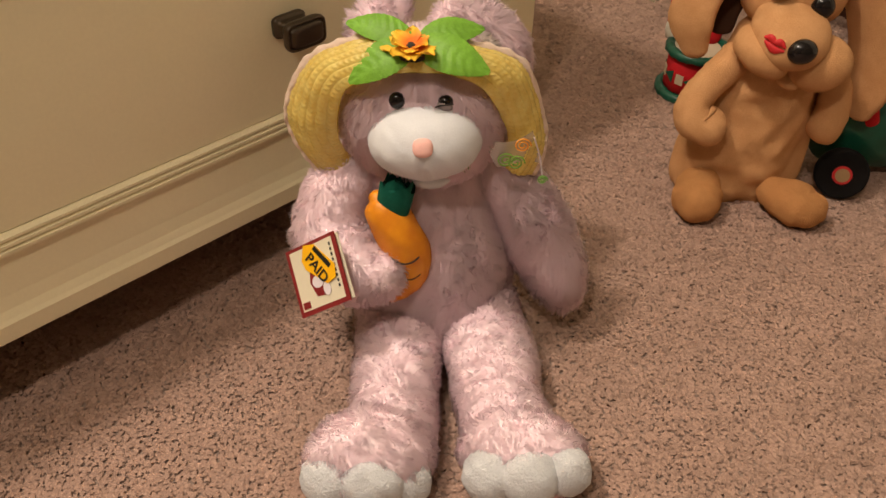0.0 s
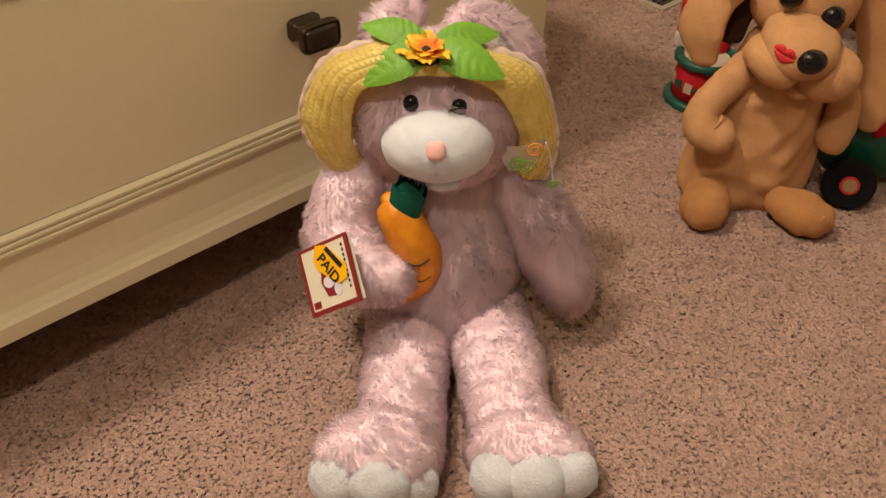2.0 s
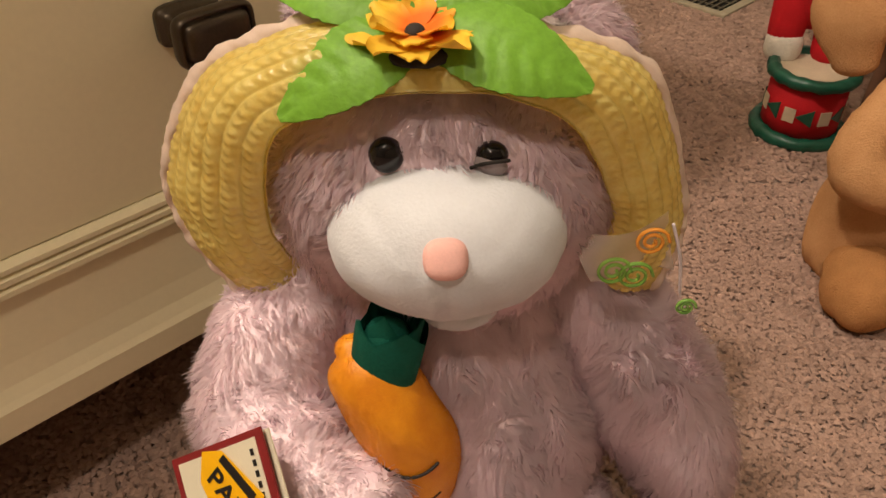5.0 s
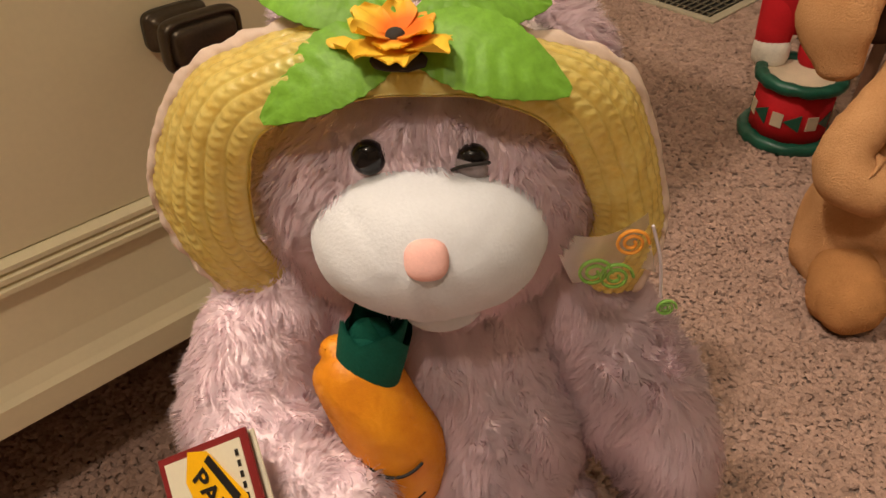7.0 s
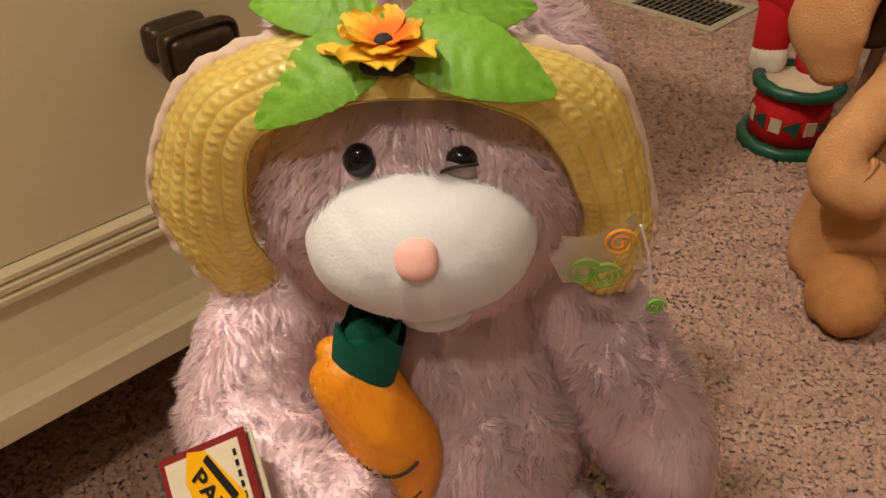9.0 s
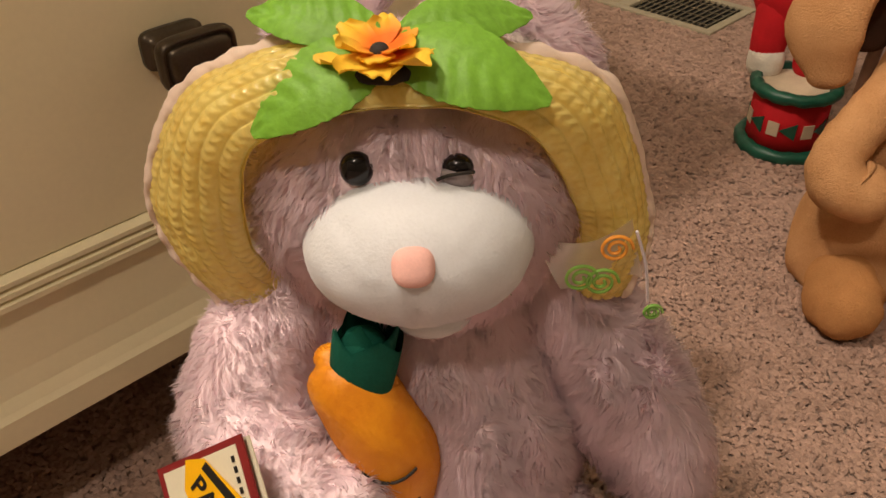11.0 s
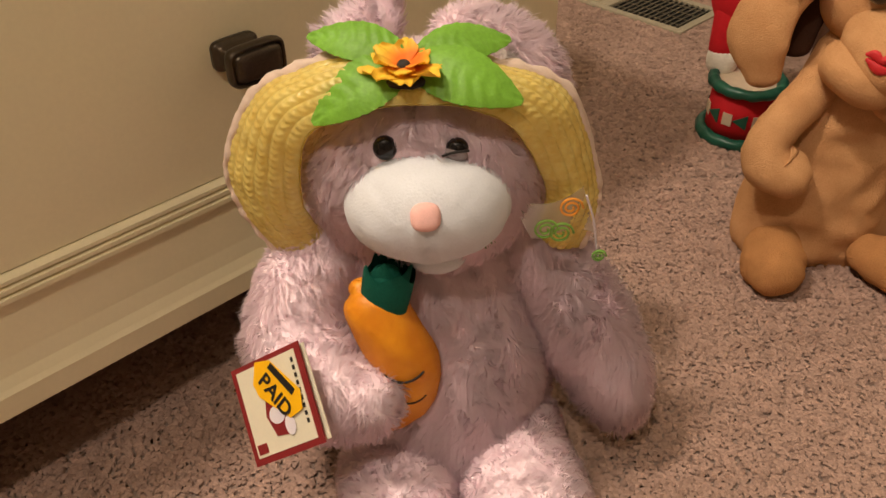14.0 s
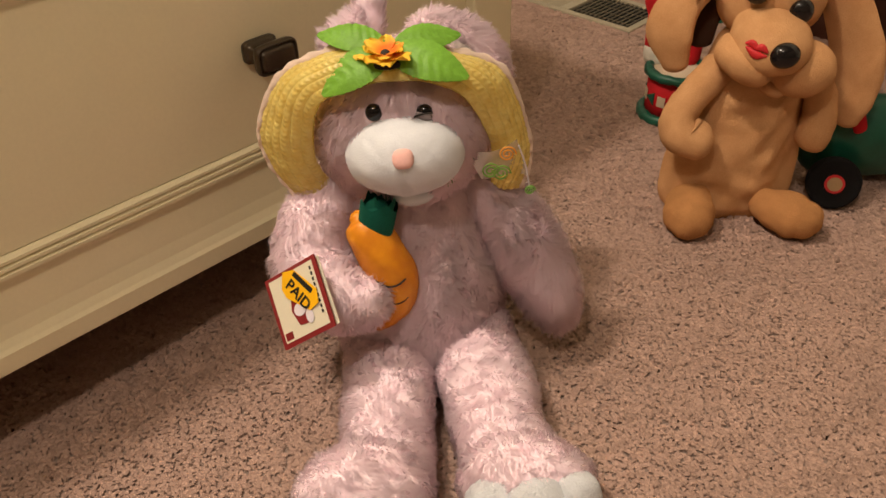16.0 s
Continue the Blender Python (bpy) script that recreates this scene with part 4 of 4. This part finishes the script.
part("arm", tube([(0.410, 0.905, 0.212, 0.024, 0.022), (0.378, 0.882, 0.196, 0.023, 0.022), (0.354, 0.868, 0.168, 0.023, 0.022), (0.358, 0.858, 0.146, 0.029, 0.027), (0.374, 0.852, 0.140, 0.027, 0.026)], 24, 28, lump=0.0018, lump_size=0.03), DOG, dog)
part("arm", tube([(0.535, 0.900, 0.200, 0.020, 0.020), (0.550, 0.888, 0.170, 0.021, 0.021), (0.547, 0.875, 0.140, 0.023, 0.022), (0.540, 0.868, 0.120, 0.022, 0.020)], 20, 24, lump=0.0018, lump_size=0.03), DOG, dog)
part("foot", tube([(0.390, 0.876, 0.036, 0.024, 0.022), (0.380, 0.850, 0.036, 0.033, 0.032), (0.374, 0.826, 0.036, 0.036, 0.034), (0.372, 0.814, 0.036, 0.030, 0.029)], 20, 28, lump=0.002, lump_size=0.035), DOG_FOOT, dog, "browner plush foot")
part("foot", tube([(0.486, 0.840, 0.033, 0.024, 0.022), (0.498, 0.826, 0.033, 0.032, 0.029), (0.514, 0.812, 0.033, 0.034, 0.031), (0.524, 0.804, 0.032, 0.029, 0.027)], 20, 28, lump=0.002, lump_size=0.035), DOG_FOOT, dog, "browner plush foot")

# ---- drum and bearded figure ----
drum = thing("toy_drum", "small red and green toy drum on the carpet", "toy drum", (0.440, 1.130, 0), at=DRUM_AT)
def at_drum(bm):
    bm.transform(Matrix.Translation((0.440, 1.130, 0)))
    return bm
part("shell", at_drum(cyl_bm(0.046, 0.004, 0.085)), RED, drum)
part("rim", tube([(0.440 + 0.047 * math.cos(a), 1.130 + 0.047 * math.sin(a), 0.087, 0.008, 0.008) for a in np.linspace(0, 6.283, 25)], 60, 10, side=(0, 0, 1), lump=0.0012, lump_size=0.012), GREEN, drum, "green garland rim")
part("rim", tube([(0.440 + 0.050 * math.cos(a), 1.130 + 0.050 * math.sin(a), 0.010, 0.009, 0.009) for a in np.linspace(0, 6.283, 25)], 60, 10, side=(0, 0, 1), lump=0.0012, lump_size=0.012), GREEN, drum, "green garland rim")
for i in range(14):
    a = i * 2 * math.pi / 14
    spot = Matrix.Translation((0.440 + 0.0462 * math.cos(a), 1.130 + 0.0462 * math.sin(a), 0.045)) @ pose(0, 0, 0, 90, 0, math.degrees(a) + 90)
    if i % 2:
        bm = box_bm((-0.007, -0.009, 0.0), (0.007, 0.009, 0.0012))
    else:
        bm = bmesh.new()
        bmesh.ops.create_cone(bm, cap_ends=True, segments=3, radius1=0.013, radius2=0.013, depth=0.0016)
        bm.transform(pose(0, 0, 0, 0, 0, 90))
    bm.transform(spot)
    part("painted_shape", bm, DRUMHEAD if i % 2 else GREEN, drum)
part("head", at_drum(cyl_bm(0.0435, 0.085, 0.088)), DRUMHEAD, drum, "cream drum head")

SANTA_PARTS = [
    (0, tube([(0.410, 1.170, 0.098, 0.020, 0.020), (0.410, 1.172, 0.125, 0.022, 0.022), (0.418, 1.178, 0.165, 0.030, 0.028)], 12, 20)),
    (0, tube([(0.462, 1.160, 0.098, 0.020, 0.020), (0.462, 1.164, 0.125, 0.022, 0.022), (0.455, 1.175, 0.165, 0.030, 0.028)], 12, 20)),
    (0, tube([(0.436, 1.185, 0.155, 0.044, 0.040), (0.436, 1.190, 0.195, 0.054, 0.048), (0.445, 1.190, 0.240, 0.046, 0.042), (0.458, 1.185, 0.280, 0.030, 0.030)], 18, 28, lump=0.002)),
    (1, tube([(0.410, 1.168, 0.096, 0.022, 0.022), (0.410, 1.168, 0.106, 0.022, 0.022)], 6, 18, lump=0.001)),
    (1, blob((0.468, 1.175, 0.330), (0.034, 0.032, 0.018), (10, -25, 0), lump=0.002, lump_size=0.01)),
    (0, tube([(0.462, 1.180, 0.335, 0.028, 0.026), (0.450, 1.190, 0.358, 0.020, 0.020), (0.432, 1.195, 0.345, 0.010, 0.010)], 14, 18)),
    (1, blob((0.424, 1.195, 0.334), (0.012, 0.012, 0.012), lump=0.001, lump_size=0.008)),
    (2, blob((0.476, 1.165, 0.315), (0.024, 0.026, 0.022))),
    (1, blob((0.482, 1.148, 0.292), (0.036, 0.028, 0.026), (0, -15, 0), lump=0.004, lump_size=0.012)),
    (3, tube([(0.428, 1.162, 0.272, 0.020, 0.020), (0.446, 1.138, 0.248, 0.023, 0.021), (0.470, 1.120, 0.222, 0.022, 0.020), (0.490, 1.112, 0.208, 0.016, 0.016)], 14, 18)),
    (4, tube([(0.438, 1.150, 0.277, 0.010, 0.019), (0.458, 1.127, 0.256, 0.010, 0.020), (0.482, 1.110, 0.232, 0.009, 0.018)], 14, 18)),
    (3, tube([(0.505, 1.165, 0.272, 0.020, 0.018), (0.540, 1.150, 0.270, 0.018, 0.018)], 8, 16)),
]
curl_rng = random.Random(5)
for i in range(90):
    a, b = curl_rng.uniform(0, 6.28), curl_rng.uniform(-0.9, 0.9)
    w = math.sqrt(1 - b * b)
    c = (0.484 + 0.038 * w * math.cos(a), 1.148 + 0.030 * w * math.sin(a), 0.291 + 0.027 * b)
    s0 = curl_rng.uniform(0, 6.28)
    SANTA_PARTS.append((1, tube([(c[0] + 0.005 * math.cos(s0 + q), c[1] + 0.004 * math.sin(s0 + q), c[2] - 0.0016 * q + 0.003 * math.sin(s0 + q), 0.0022, 0.0022) for q in np.linspace(0, 5, 7)], 12, 7)))
V, T, G, k = [], [], [], 0
for g, (v, t) in SANTA_PARTS:
    V.append(v), T.append(t + k), G.append(np.full(len(t), g))
    k += len(v)
santa = new("bearded_figure", np_mesh("bearded_figure", np.concatenate(V), np.concatenate(T), groups=np.concatenate(G), mats=(RED, FLUFF, SKIN, TARTAN, GREY_CLOTH)))
santa.matrix_world = DRUM_AT
tagged(santa, "small red-suited bearded doll with white hat trim, on the toy drum", "doll")

# ---- green toy with wheels ----
toy = thing("wheeled_toy", "green felt toy on black rubber wheels beside the plush dog", "toy", (0.66, 0.92, 0), at=DOG_AT)
wheel_m = Matrix.Translation((0.596, 0.876, 0.037)) @ pose(0, 0, 0, 68, 0, -20)
bm = cyl_bm(0.037, -0.011, 0.011, 48, 0.005)
bm.transform(wheel_m)
w = part("wheel", bm, RUBBER, toy, "black rubber wheel")
bm = cyl_bm(0.0135, 0.011, 0.0135, 32)
bm.transform(wheel_m)
part("hub", bm, RED_LIP, w, "red ringed hub")
bm = cyl_bm(0.0100, 0.0135, 0.015, 32)
bm.transform(wheel_m)
part("hub_cap", bm, KRAFT, w)
part("body", tube([(0.600, 0.945, 0.060, 0.030, 0.045), (0.650, 0.940, 0.070, 0.045, 0.060), (0.74, 0.93, 0.075, 0.045, 0.06), (0.80, 0.92, 0.07, 0.03, 0.04)], 20, 26, side=(0, 1, 0), lump=0.003), GREEN, toy)
part("strap", tube([(0.588, 0.960, 0.25, 0.010, 0.004), (0.605, 0.935, 0.19, 0.011, 0.004), (0.622, 0.912, 0.13, 0.011, 0.004), (0.630, 0.905, 0.105, 0.010, 0.004)], 14, 12), RED, toy, "red cloth strap")

# ---- floor register ----
vent = thing("floor_register", "cream metal floor register with open dark louvres", "vent", (1.45, 1.000, 0.0), room=True)
U0, U1, N0, N1 = 1.377, 1.528, 0.819, 1.181
Z0, Z1 = 0.002, 0.0080
part("frame_bar", box_bm((U0, N0, Z0), (U0 + 0.016, N1, Z1), 0.0015), VENT, vent)
part("frame_bar", box_bm((U1 - 0.016, N0, Z0), (U1, N1, Z1), 0.0015), VENT, vent)
part("frame_bar", box_bm((U0 + 0.0162, N0, Z0), (U1 - 0.0162, N0 + 0.016, Z1), 0.0015), VENT, vent)
part("frame_bar", box_bm((U0 + 0.0162, N1 - 0.016, Z0), (U1 - 0.0162, N1, Z1), 0.0015), VENT, vent)
part("frame_bar", box_bm((U0 + 0.0162, 0.988, Z0), (U1 - 0.0162, 1.012, Z1), 0.0015), VENT, vent)
# flat near-black sheet standing in for the shade down the duct
part("duct_shade_sheet", box_bm((U0 + 0.010, N0 + 0.010, 0.001), (U1 - 0.010, N1 - 0.010, 0.003)), DUCT_SHADE, vent)
for i in range(13):
    y = N0 + 0.024 + i * 0.0117
    bm = box_bm((U0 + 0.0162, -0.0010, -0.0035), (U1 - 0.0162, 0.0010, 0.0035))
    bm.transform(Matrix.Translation((0, y, 0.0050)) @ pose(0, 0, 0, 38, 0, 0))
    part("louvre", bm, VENT_FIN if y < 1.00 else VENT, vent)
for i in range(13):
    y = 1.019 + i * 0.0117
    bm = box_bm((U0 + 0.0162, -0.0010, -0.0065), (U1 - 0.0162, 0.0010, 0.0065))
    bm.transform(Matrix.Translation((0, y, 0.0050)) @ pose(0, 0, 0, -62, 0, 0))
    part("louvre", bm, VENT_FIN if y < 1.00 else VENT, vent)
for i in range(4):
    x = U0 + 0.034 + i * 0.028
    part("cross_bar", box_bm((x, N0 + 0.0162, 0.0042), (x + 0.0014, 0.9878, 0.0058)), VENT_FIN, vent)

# ---- things along the wall ----
crate = thing("blue_box", "dark blue printed box standing against the baseboard", "box", (1.51, 1.35, 0), room=True)
part("body", box_bm((1.42, 1.215, 0.0), (1.612, 1.48, 0.095), 0.004), BLUE, crate)
bag = thing("blue_bag", "pale blue crumpled plastic bag on top of a blue box", "bag", (1.52, 1.33, 0.095), room=True)
part("bag_body", blob((1.552, 1.302, 0.222), (0.070, 0.084, 0.126), (0, 0, 0), 30, 40, lump=0.008, lump_size=0.06, power=0.6), PALE_BLUE, bag)
post = thing("green_board", "tall dark green gift box standing behind the doll", "gift box", (1.57, 0.70, 0), room=True)
part("board", box_bm((1.55, 0.676, 0.0), (1.62, 0.724, 0.46), 0.003), GREEN, post)
part("edge_strip", box_bm((1.548, 0.669, 0.0), (1.62, 0.6755, 0.46), 0.001), KRAFT, post, "gold-brown edge strip")
shelf = thing("low_shelf", "low dark wooden shelf crowded with boxes", "shelf", (1.51, 0.38, 0), room=True)
part("shelf_board", box_bm((1.40, 0.03, 0.235), (1.606, 0.625, 0.257), 0.003), DARK_WOOD, shelf)
part("shelf_board", box_bm((1.40, 0.03, 0.46), (1.606, 0.625, 0.482), 0.003), DARK_WOOD, shelf)
part("back_board", box_bm((1.608, 0.03, 0.0), (1.620, 0.625, 0.482), 0.002), DARK_WOOD, shelf)
part("side_board", box_bm((1.40, 0.016, 0.0), (1.620, 0.029, 0.482), 0.002), DARK_WOOD, shelf)
part("lip", box_bm((1.385, 0.03, 0.208), (1.399, 0.600, 0.232), 0.002), CREAM, shelf)
carton = thing("cardboard_box", "brown cardboard box on the low dark shelf", "box", (1.50, 0.58, 0.257), room=True)
part("body", box_bm((1.45, 0.550, 0.2575), (1.58, 0.622, 0.306), 0.003), KRAFT, carton)
part("flap", box_bm((1.440, 0.551, 0.3065), (1.58, 0.621, 0.309), 0.0005), KRAFT, carton)
redbox = thing("red_box", "small bright red box on the low dark shelf", "box", (1.50, 0.47, 0.257), room=True)
part("body", box_bm((1.45, 0.420, 0.2575), (1.55, 0.520, 0.300), 0.004), RED, redbox)
antler = thing("pipe_ornament", "brown bent twig ornament standing up behind the dog", "ornament", (0.535, 1.165, 0.0), at=DRUM_AT)
part("stem", tube([(0.535, 1.165, 0.0, 0.008, 0.008), (0.538, 1.160, 0.14, 0.008, 0.008), (0.544, 1.152, 0.235, 0.008, 0.008), (0.556, 1.150, 0.285, 0.008, 0.008), (0.570, 1.150, 0.312, 0.009, 0.009)], 24, 14), ANTLER, antler)
part("knot", tube([(0.572 + 0.011 * math.cos(q), 1.148 - 0.004 * q, 0.322 + 0.009 * math.sin(q), 0.0065, 0.0065) for q in np.linspace(0, 5.4, 9)], 24, 12), ANTLER, antler)

# ---- lamp fixtures, added out of view at both lights ----
for x, y, z in (KEY, FILL):
    unseen_lamp = thing("unseen_lamp", "round bronze lamp added out of view at a room light", "lamp", (x, y, 2.40), group="ceiling lamps")
    for name, radius, lo, hi in (("housing", 0.15, 2.375, 2.399), ("stem", 0.012, z + 0.105, 2.3745), ("cap", 0.05, z + 0.090, z + 0.1045)):
        bm = cyl_bm(radius, lo, hi, 48, 0.004)
        bm.transform(Matrix.Translation((x, y, 0)))
        part(name, bm, BRONZE, unseen_lamp)

# ---- carpet pile ----


def pile(x0, x1, y0, y1, step, height, hole=None, seed=0):
    """Twisted tufts of yarn, each a leaning three-sided stub."""
    nx, ny = int((x1 - x0) / step), int((y1 - y0) / step)
    X, Y = np.meshgrid(np.arange(nx) * step + x0, np.arange(ny) * step + y0)
    P = np.stack([X.ravel(), Y.ravel(), np.zeros(X.size)], -1)
    P[:, :2] += RNG.uniform(-0.5, 0.5, (len(P), 2)) * step
    if hole is not None:
        P = P[~hole(P)]
    k = len(P)
    big = wob(P, 0.035, seed) + 0.7 * wob(P, 0.12, seed + 2)
    lean = np.stack([wob(P, 0.028, seed + 4), wob(P, 0.028, seed + 6), np.zeros(k)], -1) * 0.5 + RNG.normal(size=(k, 3)) * (0.32, 0.32, 0)
    h = height * (0.9 + 0.07 * big + RNG.uniform(-0.10, 0.10, k))
    Q = P * (0.65, 1.3, 1.0)
    crack = wob(Q, 0.026, seed + 1) + wob(Q, 0.016, seed + 5) + 0.5 * wob(Q, 0.09, seed + 7)
    h *= 1.0 - 0.40 * np.clip((crack - 1.3) / 0.9, 0.0, 1.0)
    th = RNG.uniform(0, 6.28, k)[:, None] + np.array((0, 2.094, 4.189))
    r0, r1 = step * 0.60, step * RNG.uniform(0.86, 1.16, k)[:, None]
    low = P[:, None] + np.stack([np.cos(th) * r0, np.sin(th) * r0, np.zeros_like(th)], -1)
    top = P + lean * h[:, None] + np.stack([np.zeros(k), np.zeros(k), h], -1)
    hi = top[:, None] + np.stack([np.cos(th + 0.9) * r1, np.sin(th + 0.9) * r1, RNG.uniform(-0.0012, 0.0004, th.shape)], -1)
    apex = top + np.stack([np.zeros(k), np.zeros(k), np.full(k, 0.0012)], -1)
    V = np.concatenate([low, hi, apex[:, None]], 1).reshape(-1, 3)
    b = np.arange(k)[:, None] * 7
    T = []
    for i in range(3):
        j = (i + 1) % 3
        T += [np.concatenate([b + i, b + j, b + 3 + j], 1), np.concatenate([b + i, b + 3 + j, b + 3 + i], 1), np.concatenate([b + 3 + i, b + 3 + j, b + 6], 1)]
    up = unit(lean * 0.7 + (0, 0, 1.0))
    ring = np.stack([np.cos(th + 0.9), np.sin(th + 0.9), np.zeros_like(th)], -1) * 0.35
    N = np.concatenate([unit(up[:, None] + ring), unit(up[:, None] + ring), up[:, None]], 1).reshape(-1, 3)
    return V, np.concatenate(T), N


CS, SN = math.cos(radians(41.8)), math.sin(radians(41.8))


def near(P):
    return (P[:, 0] > -0.70) & (P[:, 0] < 0.75) & (P[:, 1] > 0.27) & (P[:, 1] < 1.06)


def beyond(P):
    u, n = P[:, 0] * CS + P[:, 1] * SN, -P[:, 0] * SN + P[:, 1] * CS
    reg = (u > 1.381) & (u < 1.524) & (n > 0.823) & (n < 1.177)
    return (u > U_WALL - 0.016) | near(P) | reg


def under(P):
    n = -P[:, 0] * SN + P[:, 1] * CS
    return n > 0.95


v1, t1, n1 = pile(-0.70, 0.75, 0.27, 1.06, 0.0036, 0.0055, under)
v2, t2, n2 = pile(-1.0, 1.3, 0.15, 2.0, 0.0046, 0.0050, beyond, 1)
V, T = fuse((v1, t1), (v2, t2))
pile_ob = new("carpet_pile", np_mesh("carpet_pile", V, T, np.concatenate([n1, n2]), mats=(PILE,)))
pile_ob.parent = floor
pile_ob.matrix_parent_inverse = ROOM.inverted()
tagged(pile_ob, "taupe twisted carpet tufts", kind="stuff")
